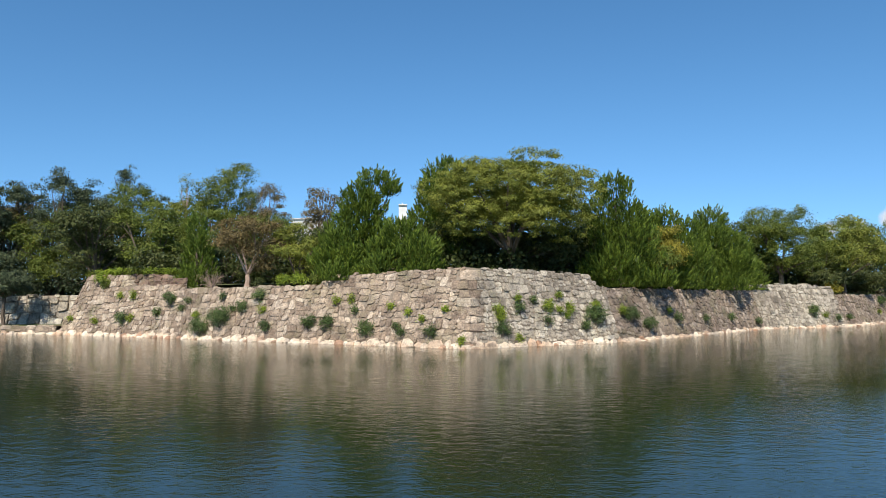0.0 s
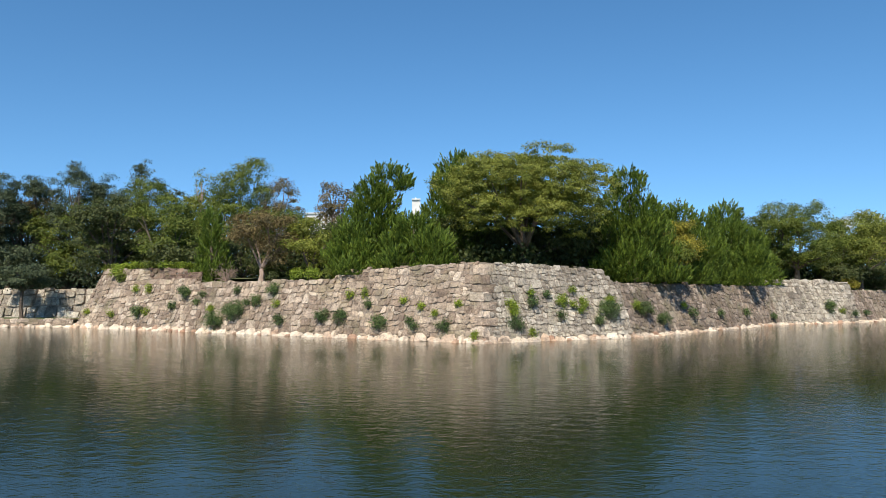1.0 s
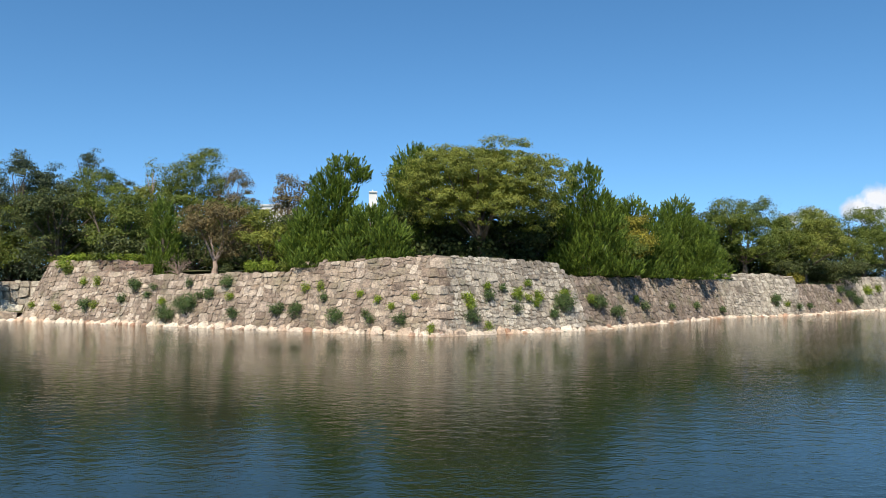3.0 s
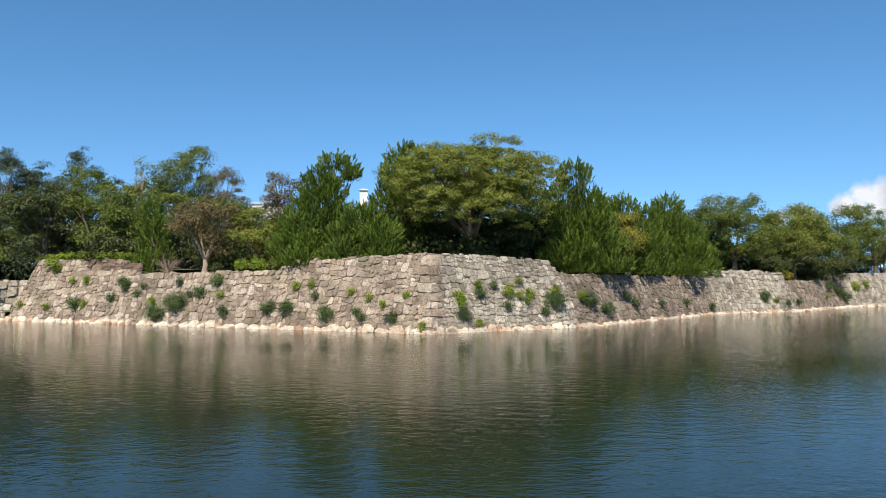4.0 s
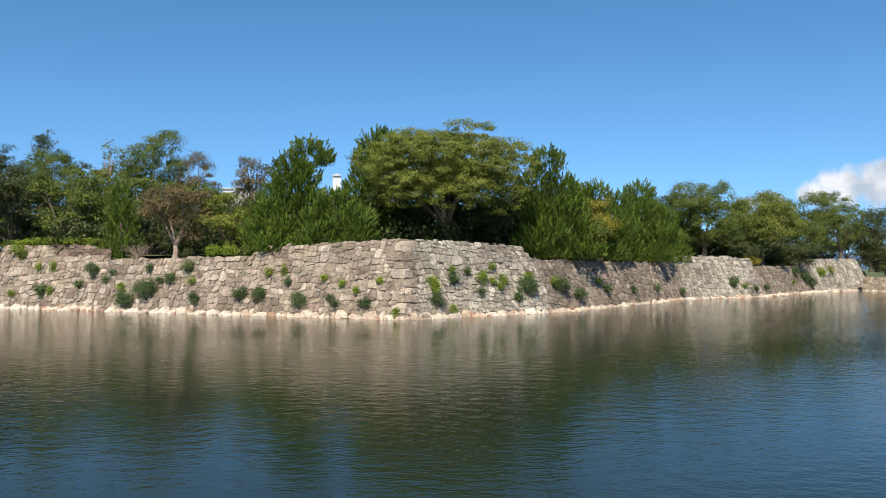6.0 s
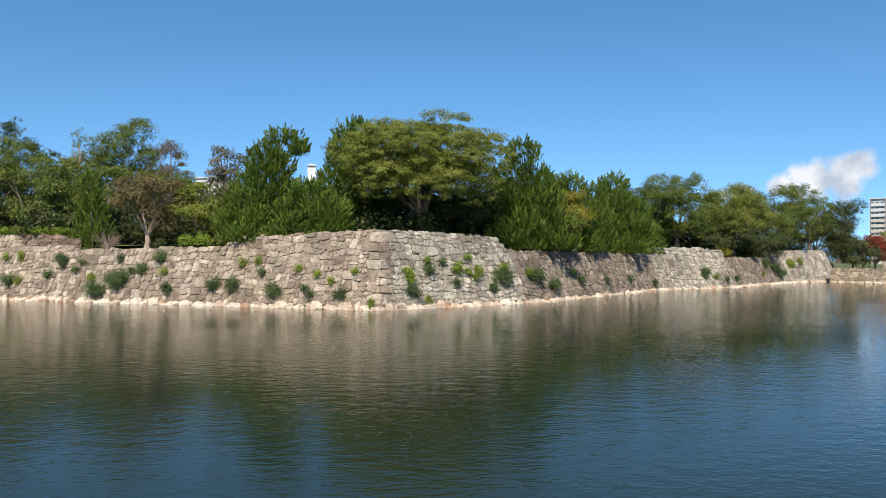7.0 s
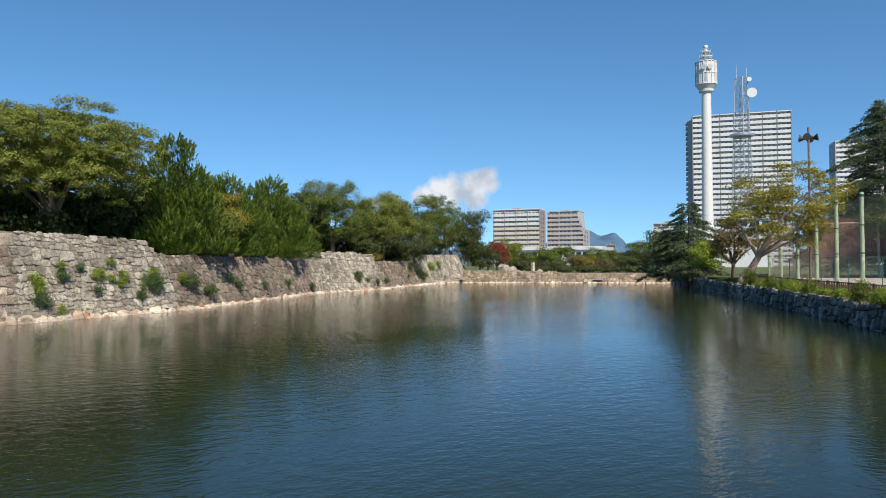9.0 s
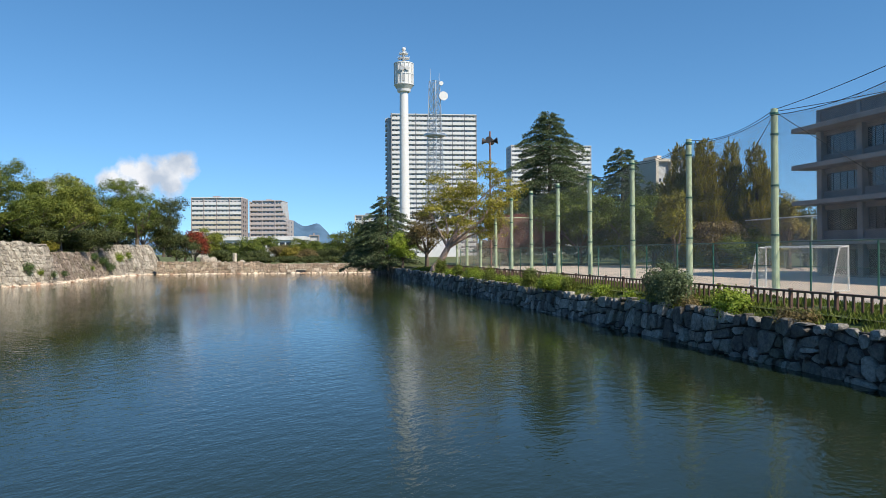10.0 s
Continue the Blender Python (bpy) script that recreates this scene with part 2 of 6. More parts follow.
def stone_piece(f, ring, rng, proud, rise, inner=0.91, edge=0.035):
    """One rough stone: a rounded block on the face from its outline in (u, z)."""
    cu, cz = sum(p[0] for p in ring) / len(ring), sum(p[1] for p in ring) / len(ring)
    t1, t2 = rng.uniform(-0.14, 0.14), rng.uniform(-0.16, 0.10)
    n = len(ring)
    v = [f.at(u, z, -0.16) for u, z in ring]
    v += [f.at(u, z, proud - edge) for u, z in ring]
    for u, z in ring:
        uu, zz = cu + (u - cu) * inner, cz + (z - cz) * inner
        v.append(f.at(uu, zz, proud + (uu - cu) * t1 + (zz - cz) * t2 + rng.uniform(-0.025, 0.025)))
    v.append(f.at(cu, cz, proud + rise))
    faces = []
    for i in range(n):
        j = (i + 1) % n
        faces += [(i, j, n + j, n + i), (n + i, n + j, 2 * n + j, 2 * n + i), (2 * n + i, 2 * n + j, 3 * n)]
    return v, faces


def cut_off(ring, nu, nz, c):
    """The part of an outline where nu * u + nz * z <= c."""
    out = []
    for (u0, z0), (u1, z1) in zip(ring, ring[1:] + ring[:1]):
        d0, d1 = nu * u0 + nz * z0 - c, nu * u1 + nz * z1 - c
        if d0 <= 0:
            out.append((u0, z0))
        if (d0 < 0 < d1) or (d1 < 0 < d0):
            t = d0 / (d0 - d1)
            out.append((u0 + (u1 - u0) * t, z0 + (z1 - z0) * t))
    return out


def rubble(f, profile, low, high, rng, row, width, gap, skip):
    """Outlines of fitted rough stones in loose courses, each meeting its neighbours along straight joints."""
    bw, bh = sum(width) * 1.5, sum(row) * 1.35
    cols, tiers = int((f.length + 4) / bw) + 2, int((high + 0.5 - low) / bh) + 2
    knot = {}
    for j in range(tiers + 1):
        for i in range(2 * cols + 3):
            u, z = -2 + i * bw / 2, low - 0.3 + j * bh
            knot[i, j] = (u + rng.uniform(-0.13, 0.13) * bw, z + rng.uniform(-0.16, 0.16) * bh + 0.5 * noise.noise((u * 0.12, z * 0.3, row[0] * 9)))
    todo = []
    for j in range(tiers):
        for i in range(cols):
            k = 2 * i + j % 2
            todo.append([knot[k, j], knot[k + 1, j], knot[k + 2, j], knot[k + 2, j + 1], knot[k + 1, j + 1], knot[k, j + 1]])
    rings = []
    while todo:
        ring = todo.pop()
        us, zs = [q[0] for q in ring], [q[1] for q in ring]
        w, h = max(us) - min(us), max(zs) - min(zs)
        tall, wide = h / (row[1] * rng.uniform(0.85, 1.75)), w / (width[1] * rng.uniform(0.6, 1.3))
        if max(tall, wide) > 1 and len(ring) > 2:
            t = rng.uniform(0.32, 0.68)
            if tall > wide:
                nu, nz = rng.uniform(-0.2, 0.2), 1.0
            else:
                nu, nz = 1.0, rng.uniform(-0.34, 0.34)
            c = nu * (min(us) + t * w) + nz * (min(zs) + t * h)
            todo += [q for q in (cut_off(ring, nu, nz, c), cut_off(ring, -nu, -nz, -c)) if len(q) > 2]
            continue
        su, sz = sum(us) / len(us), sum(zs) / len(zs)
        cap = profile_z(profile, min(max(su, 0), f.length)) + rng.uniform(-0.09, 0.1)
        if sz > cap + 0.1 or (skip and skip(su, sz)):
            continue
        for nu, nz, c in ((0, 1, cap), (0, -1, -low), (-1, f.k0, 0.0), (1, f.k1, f.length)):
            if len(ring) > 2:
                ring = cut_off(ring, nu, nz, c)
        if len(ring) < 3:
            continue
        us, zs = [q[0] for q in ring], [q[1] for q in ring]
        if max(us) - min(us) < 0.1 or max(zs) - min(zs) < 0.09:
            continue
        cu, cz = sum(us) / len(us), sum(zs) / len(zs)
        out = []
        for k, (u, z) in enumerate(ring):
            # worn corners: each is cut back along both its edges
            for u1, z1 in (ring[k - 1], ring[(k + 1) % len(ring)]):
                d = math.hypot(u1 - u, z1 - z)
                if d < 0.07:
                    continue
                t = min(0.44, rng.uniform(0.05, 0.22) / d)
                pu, pz = u + (u1 - u) * t, z + (z1 - z) * t
                r = max(0.06, math.hypot(pu - cu, pz - cz))
                t = max(0.7, 1 - gap * 1.3 / r) * rng.uniform(0.965, 1.015)
                out.append((cu + (pu - cu) * t, cz + (pz - cz) * t))
        if len(out) > 3:
            rings.append(out)
    return rings


def stone_wall(name, f, profile, material, label, seed, row=(0.42, 0.7), width=(0.5, 1.25), foot=None, foot_mat=None, singles=300, near=0.0, skip=None, proud=(-0.03, 0.09), gap=0.011, core=None):
    """A dry stone wall: a dark core and stones on it, the singles nearest to u = near as objects of their own, the rest joined."""
    rng = random.Random(seed)
    us = [i * f.length / 80 for i in range(81)]
    cv, cf = [], []
    for u in us:
        top = profile_z(profile, u) - 0.12
        a0, a1 = f.ends(top)
        ut = min(max(u, a0), a1) if f.k0 >= 0 and f.k1 >= 0 else a0 + (a1 - a0) * u / f.length
        cv += [f.at(u, -0.8, -0.055), f.at(ut, top, -0.055), f.at(ut, top, -1.4), f.at(u, -0.8, -3.0)]
    for i in range(len(us) - 1):
        for k in range(3):
            cf.append((4 * i + k, 4 * i + k + 1, 4 * i + 5 + k, 4 * i + 4 + k))
    wall = raw(name, cv, cf, core or M_CORE)
    tagged(wall, label, "stone wall", kind="structure")
    high = max(z for _, z in profile) + 0.2
    stones = []
    low = foot * 0.55 if foot else -0.25
    for ring in rubble(f, profile, low, high, rng, row, width, gap, skip):
        um = sum(q[0] for q in ring) / len(ring)
        stones.append((abs(um - near), *stone_piece(f, ring, rng, rng.uniform(*proud), rng.uniform(-0.02, 0.04)), False))
    if foot:
        # tumbled foundation stones: large ones against the wall, smaller ones before them
        for big in (True, False):
            u = f.ends(0)[0] - 0.1
            while u < f.ends(0)[1] + 0.1:
                w = rng.uniform(0.45, 1.45) if big else rng.uniform(0.3, 0.8)
                h = foot * (rng.uniform(0.6, 1.3) if big else rng.uniform(0.25, 0.6))
                if rng.random() < (0.96 if big else 0.6):
                    n = rng.choice((5, 6, 6, 7))
                    ph, tip = rng.uniform(0, 1), rng.uniform(-0.35, 0.35)
                    ring = []
                    for i in range(n):
                        a = 2 * math.pi * (i + ph + rng.uniform(-0.22, 0.22)) / n
                        c, e = math.cos(a), math.sin(a)
                        ring.append((u + w / 2 + (w / 2 + 0.03) * math.copysign(abs(c) ** 0.75, c), (h - 0.3) / 2 + (h + 0.3) / 2 * math.copysign(abs(e) ** 0.85, e) * (1 + tip * c * (e > 0))))
                    pr = rng.uniform(0.1, 0.34) if big else rng.uniform(0.34, 0.62)
                    stones.append((abs(u + w / 2 - near), *stone_piece(f, ring, rng, pr, rng.uniform(0.02, 0.1), 0.72, 0.2), True))
                u += w + (rng.uniform(-0.02, 0.08) if big else rng.uniform(0, 0.5))
    stones.sort(key=lambda s: s[0])
    rest = {False: ([], []), True: ([], [])}
    for k, (_, v, fs, is_foot) in enumerate(stones):
        if k < singles:
            raw("stone", v, fs, foot_mat if is_foot else material, wall)
        else:
            rv, rf = rest[is_foot]
            n = len(rv)
            rv += v
            rf += [tuple(i + n for i in q) for q in fs]
    for is_foot, (rv, rf) in rest.items():
        if rf:
            tagged(raw("stones", rv, rf, foot_mat if is_foot else material, wall), kind="stuff")
    return wall


def quoin_plan(high, seed, course=0.8):
    """Courses of corner stones: bottom, top, and reach along the one face and the other."""
    rng = random.Random(seed)
    plan, z, k = [], -0.2, 0
    while z < high - 0.25:
        h = min(course * rng.uniform(0.8, 1.2), high - z)
        ea, eb = (1.3, 0.7) if k % 2 else (0.7, 1.25)
        plan.append((z, z + h, ea * rng.uniform(0.8, 1.2), eb * rng.uniform(0.8, 1.2)))
        z += h
        k += 1
    return plan


def reach(plan, z, side):
    for z0, z1, *e in plan:
        if z0 <= z < z1:
            return e[side]
    return 0.0


def quoins(wall, fa, fb, plan, seed, material):
    """Corner stones laid in turn along one face and the other, at the corner of fa's end and fb's start."""
    rng = random.Random(seed)
    for z, ztop, ea, eb in plan:
        z0, z1 = z + 0.015, ztop - 0.015
        v = []
        for zz, pr in ((z0, -0.03), (z0 + 0.07, 0.05), (z1 - 0.07, 0.05), (z1, -0.03)):
            pr += rng.uniform(-0.02, 0.05)
            a1, b0 = fa.ends(zz)[1], fb.ends(zz)[0]
            c = (fa.at(a1, zz, pr) + fb.at(b0, zz, pr)) / 2
            v += [fa.at(a1 - ea, zz, -0.2), fa.at(a1 - ea, zz, pr * 0.7), fa.at(a1 - 0.12, zz, pr), c, fb.at(b0 + 0.12, zz, pr), fb.at(b0 + eb, zz, pr * 0.7), fb.at(b0 + eb, zz, -0.2)]
        fs = [(7 * i + j, 7 * i + j + 1, 7 * i + j + 8, 7 * i + j + 7) for i in range(3) for j in range(6)]
        fs += [tuple(range(6, -1, -1)), tuple(range(21, 28))]
        v = [q + Vector([rng.uniform(-0.07, 0.07) for _ in range(3)]) for q in v]
        raw("corner_stone", v, fs, material, wall)


BATTER = 0.36


def k_of(a, b, c):
    return BATTER * math.tan(turn_of(a, b, c) / 2)


kL0, kC, k1, k2, k3, k4, k5 = (k_of(*t) for t in ((R1, LE, C0), (LE, C0, P1), (C0, P1, P2), (P1, P2, P3), (P2, P3, P4), (P3, P4, P5), (P4, P5, P6)))
f_left = Face(LE, C0, BATTER, kL0, kC)
f_b1 = Face(C0, P1, BATTER, kC, k1)
f_m1 = Face(P1, P2, BATTER, k1, k2)
f_b2 = Face(P2, P3, BATTER, k2, k3)
f_m2 = Face(P3, P4, BATTER, k3, k4)
f_b3 = Face(P4, P5, BATTER, k4, k5)
f_ret = Face(P5, P6, BATTER, k5, 0)
f_rec = Face(R0, R1, 0.25, 0, 0)
f_lret = Face(R1, LE, BATTER, 0, kL0)
LL = f_left.length
PROF_L = [(0, 6.5), (9.3, 6.45), (9.6, 5.4), (16.8, 5.3), (16.9, 5.0), (33, 5.1), (34.5, 5.05), (35.2, 5.9), (36.2, 6.0), (LL, 6.5)]
PROF_B1 = [(0, 6.5), (9, 6.25), (14.0, 6.0), (14.6, 5.3), (15.2, 4.9), (30, 4.8)]
PROF_M1 = [(0, 4.85), (30, 4.78), (f_m1.length - 2.6, 4.8), (f_m1.length - 2.6, 5.5), (60, 5.6)]
PROF_B2 = [(0, 5.65), (11, 5.7), (14, 5.5), (14.6, 4.9), (30, 4.6)]
PROF_M2 = [(0, 4.4), (14, 4.3), (f_m2.length - 6, 4.4), (f_m2.length - 5, 5.3), (60, 5.5)]
PROF_B3 = [(0, 5.5), (10, 5.8), (40, 5.7)]
PROF_RET = [(0, 5.7), (7, 5.1), (8, 3.6), (20, 3.2)]

# ---- water and ground ----
water = raw("water", [(-420, -300, 0), (420, -300, 0), (420, 330, 0), (-420, 330, 0)], [(0, 1, 2, 3)], M_WATER)
tagged(water, "dark green moat water rippled by a light breeze", "water", kind="structure")

gb = bmesh.new()
hole = [(-260, 261.6), (12.1, -11.9), (113.6, 89.6), (88.5, 122.6), (95, 137), (60, 125), (15, 90), (-20, 90), (-38, 95), (-120, 110), (-200, 240)]
hv = [gb.verts.new((x, y, BANK)) for x, y in hole]
ov = [gb.verts.new((4200 * math.cos(2 * math.pi * i / 48), 4200 * math.sin(2 * math.pi * i / 48), BANK)) for i in range(48)]
es = [gb.edges.new((r[i], r[(i + 1) % len(r)])) for r in (hv, ov) for i in range(len(r))]
bmesh.ops.triangle_fill(gb, use_beauty=True, edges=es)
for fc in gb.faces:
    if fc.normal.z < 0:
        fc.normal_flip()
ground = part("ground", gb, M_GRASS)
tagged(ground, "grassy bank and flat city ground", "ground", kind="structure")

# castle ground: a rim behind the wall tops and the flat inside
rim = []
for f, prof in ((f_lret, [(0, 5.5), (20, 6.4)]), (f_left, PROF_L), (f_b1, PROF_B1), (f_m1, PROF_M1), (f_b2, PROF_B2), (f_m2, PROF_M2), (f_b3, PROF_B3), (f_ret, PROF_RET)):
    n = max(3, int(f.length / 1.2))
    for i in range(n):
        u = f.length * (i + 0.5) / n
        z = profile_z(prof, u) - 0.1
        a0, a1 = f.ends(z)
        u = a0 + (a1 - a0) * (i + 0.5) / n
        rim.append((f.at(u, z, -0.45), f.at(u, z, -4.0)))
cg = bmesh.new()
ra = [cg.verts.new(a) for a, b in rim]
rb = [cg.verts.new((b.x, b.y, 0.35 * a.z + 0.65 * 4.9)) for a, b in rim]
for i in range(len(rim) - 1):
    cg.faces.new((ra[i], ra[i + 1], rb[i + 1], rb[i]))
back = [cg.verts.new(p) for p in ((135, 190, 1.6), (120, 300, 1.6), (-140, 300, 1.6), (-150, 150, 4.4), (-82, 90, 4.3), (-42, 88.5, 4.4))]
cg.faces.new(rb + back)
castle = part("castle_ground", cg, M_GRASS)
tagged(castle, "raised castle ground of earth and grass", "ground", kind="structure")

# ---- castle walls ----
Q1, Q2, Q3 = quoin_plan(6.4, 13, 0.72), quoin_plan(5.4, 19), quoin_plan(5.85, 20)
w_left = stone_wall("wall_south_west", f_left, PROF_L, M_STONE, "tall weathered castle wall of fitted grey stones", 11, foot=0.52, foot_mat=M_ROSE, near=LL, skip=lambda u, z: u > LL - kC * z - reach(Q1, z, 0) * 0.8)
w_b1 = stone_wall("wall_south_bastion", f_b1, PROF_B1, M_PALE, "overgrown castle bastion wall of grey stones", 12, row=(0.34, 0.62), width=(0.4, 1.05), foot=0.52, foot_mat=M_ROSE, skip=lambda u, z: u < kC * z + reach(Q1, z, 1) * 0.8)
quoins(w_left, f_left, f_b1, Q1, 13, M_STONE)
w_m1 = stone_wall("wall_east_middle", f_m1, PROF_M1, M_BROWN, "brownish castle wall of small fitted stones", 14, row=(0.38, 0.6), width=(0.45, 1.0), foot=0.35, foot_mat=M_ROSE)
w_b2 = stone_wall("wall_east_bastion", f_b2, PROF_B2, M_PALE, "pale castle bastion wall of fitted stones", 15, foot=0.3, foot_mat=M_ROSE)
w_m2 = stone_wall("wall_east_far", f_m2, PROF_M2, M_BROWN, "brownish castle wall of small stones", 16, row=(0.45, 0.7), width=(0.55, 1.2), foot=0.35, foot_mat=M_ROSE)
w_b3 = stone_wall("wall_far_bastion", f_b3, PROF_B3, M_PALE, "castle bastion wall of large fitted stones", 17, row=(0.6, 0.9), width=(0.8, 1.7), foot=0.35, foot_mat=M_ROSE)
w_rt = stone_wall("wall_far_return", f_ret, PROF_RET, M_PALE, "castle wall turning away from the water", 18, row=(0.6, 0.9), width=(0.8, 1.7))
quoins(w_b2, f_b2, f_m2, Q2, 19, M_PALE)
quoins(w_b3, f_b3, f_ret, Q3, 20, M_PALE)
w_lr = stone_wall("wall_west_return", f_lret, [(0, 5.5), (20, 6.4)], M_PALE, "side of the castle wall", 21, foot=0.4, foot_mat=M_ROSE)
w_rc = stone_wall("wall_west_recess", f_rec, [(0, 4.3), (36, 4.4), (60, 4.6)], M_PALE, "castle wall of large rough stones under trees", 22, row=(0.7, 1.3), width=(0.7, 1.9), near=39, proud=(0.0, 0.4), gap=0.05)
f_ledge = Face(Vector((-80, 81.5, 0)), Vector((-42.8, 80.4, 0)), 0.2, 0, 0)
stone_wall("wall_west_ledge", f_ledge, [(0, 0.95), (60, 0.95)], M_STONE, "low ledge of stones at the water's edge", 26, row=(0.4, 0.5), foot=0.45, foot_mat=M_ROSE, near=37)
ledge = raw("ledge_ground", [(-80, 81.9, 0.86), (-42.2, 80.9, 0.86), (-41.0, 86.5, 0.86), (-80, 88, 0.86)], [(0, 1, 2, 3)], M_GRASS)
tagged(ledge, "narrow grassy ledge below the castle wall", "ground", kind="structure")

# ---- far and near banks ----
f_far = Face(F0, KF, 0.08, 0, 0)
stone_wall("wall_far_bank", f_far, [(0, 2.5), (14, 2.35), (19.5, 2.3), (20, 1.95), (60, 1.75)], M_WARM, "low retaining wall of rough pale stones", 23, row=(0.5, 0.75), width=(0.7, 1.5), foot=0.25, foot_mat=M_ROSE, proud=(0.0, 0.1))
f_bank = Face(KF, B0, 0.12, 0, 0)
stone_wall("wall_near_bank", f_bank, [(0, 1.55), (90, 1.5), (105, 1.45), (112, 1.6), (150, 1.6)], M_BANK, "low shaded bank wall of rough grey stones", 24, row=(0.45, 0.7), width=(0.5, 1.05), near=f_bank.length - 22, proud=(0.0, 0.2), core=M_DARKCORE, gap=0.025)
f_home = Face(B0, Vector((-120, 121.6, 0)), 0.1, 0, 0)
stone_wall("wall_home_bank", f_home, [(0, 1.6), (400, 1.6)], M_BANK, "low bank wall of rough grey stones", 25, row=(0.8, 0.9), width=(1.5, 2.5), singles=0)

lip = []
for i in range(61):
    p = KF.lerp(B0, i / 60)
    back_way = -f_bank.out
    w = 0.12 * noise.noise((i * 0.9, 2.0, 5.0))
    for o, z in ((0.42, 1.36 + w), (0.75, 1.5 + w), (1.35, BANK + 0.01), (2.4, BANK + 0.012)):
        q = p + back_way * o
        lip.append((q.x, q.y, z))
lip_ob = raw("bank_slope", lip, [(4 * i + k, 4 * i + k + 1, 4 * i + 5 + k, 4 * i + 4 + k) for i in range(60) for k in range(3)], M_GRASS, smooth=True)
tagged(lip_ob, "grassy slope above the bank wall", "ground", kind="structure")

# ---- plants ----
def blades(name, pos, along, face, length, width, material, parent, label=""):
    """Many small kite-shaped leaves in one mesh; face is the way their upper sides look."""
    n = len(pos)
    along = along / (np.linalg.norm(along, axis=1, keepdims=True) + 1e-9)
    side = np.cross(face, along)
    side /= np.linalg.norm(side, axis=1, keepdims=True) + 1e-9
    length, width = np.broadcast_to(length, n)[:, None], np.broadcast_to(width, n)[:, None]
    fold = np.cross(along, side) * width * 0.18
    v = np.stack([pos, pos + along * length * 0.5 + side * width * 0.5 + fold, pos + along * length, pos + along * length * 0.5 - side * width * 0.5 + fold], 1).reshape(-1, 3)
    me = bpy.data.meshes.new(name)
    me.vertices.add(4 * n)
    me.loops.add(4 * n)
    me.polygons.add(n)
    me.vertices.foreach_set("co", v.astype(np.float32).ravel())
    me.loops.foreach_set("vertex_index", np.arange(4 * n, dtype=np.int32))
    me.polygons.foreach_set("loop_start", np.arange(0, 4 * n, 4, dtype=np.int32))
    me.update(calc_edges=True)
    me.materials.append(material)
    ob = new(name, me)
    ob.parent = parent
    if label:
        ob["label"] = label
    return ob


def unit(rg, n, up=None):
    v = rg.normal(size=(n, 3))
    if up is not None:
        v[:, 2] = v[:, 2] * 0.8 + up
    return v / np.linalg.norm(v, axis=1, keepdims=True)


def limbs(bm, rg, base, fork, ends, r):
    """A trunk to the fork and bent limbs from it to the ends."""
    base, fork = Vector(base), Vector(fork)
    mid = (base + fork) / 2 + Vector((rg.normal() * 0.12, rg.normal() * 0.12, 0)) * fork.z * 0.3
    tube(bm, [base - Vector((0, 0, 0.3)), base + Vector((0, 0, 0.25)), mid, fork], [r * 1.5, r * 1.1, r * 0.95, r * 0.8], 8)
    for e in ends:
        e = Vector(e)
        b = (fork * 0.55 + e * 0.45) + Vector((rg.normal(), rg.normal(), 0.5)) * 0.06 * (e - fork).length
        tube(bm, [fork, b, e], [r * 0.55, r * 0.34, r * 0.08], 5)
        for _ in range(2):
            s = b.lerp(e, rg.uniform(0.1, 0.5))
            q = e + Vector((rg.normal(), rg.normal(), -abs(rg.normal()) * 0.5)) * 0.1 * (e - fork).length
            tube(bm, [s, s.lerp(q, 0.5) + Vector((0, 0, 0.1)), q], [r * 0.2, r * 0.13, r * 0.04], 4)


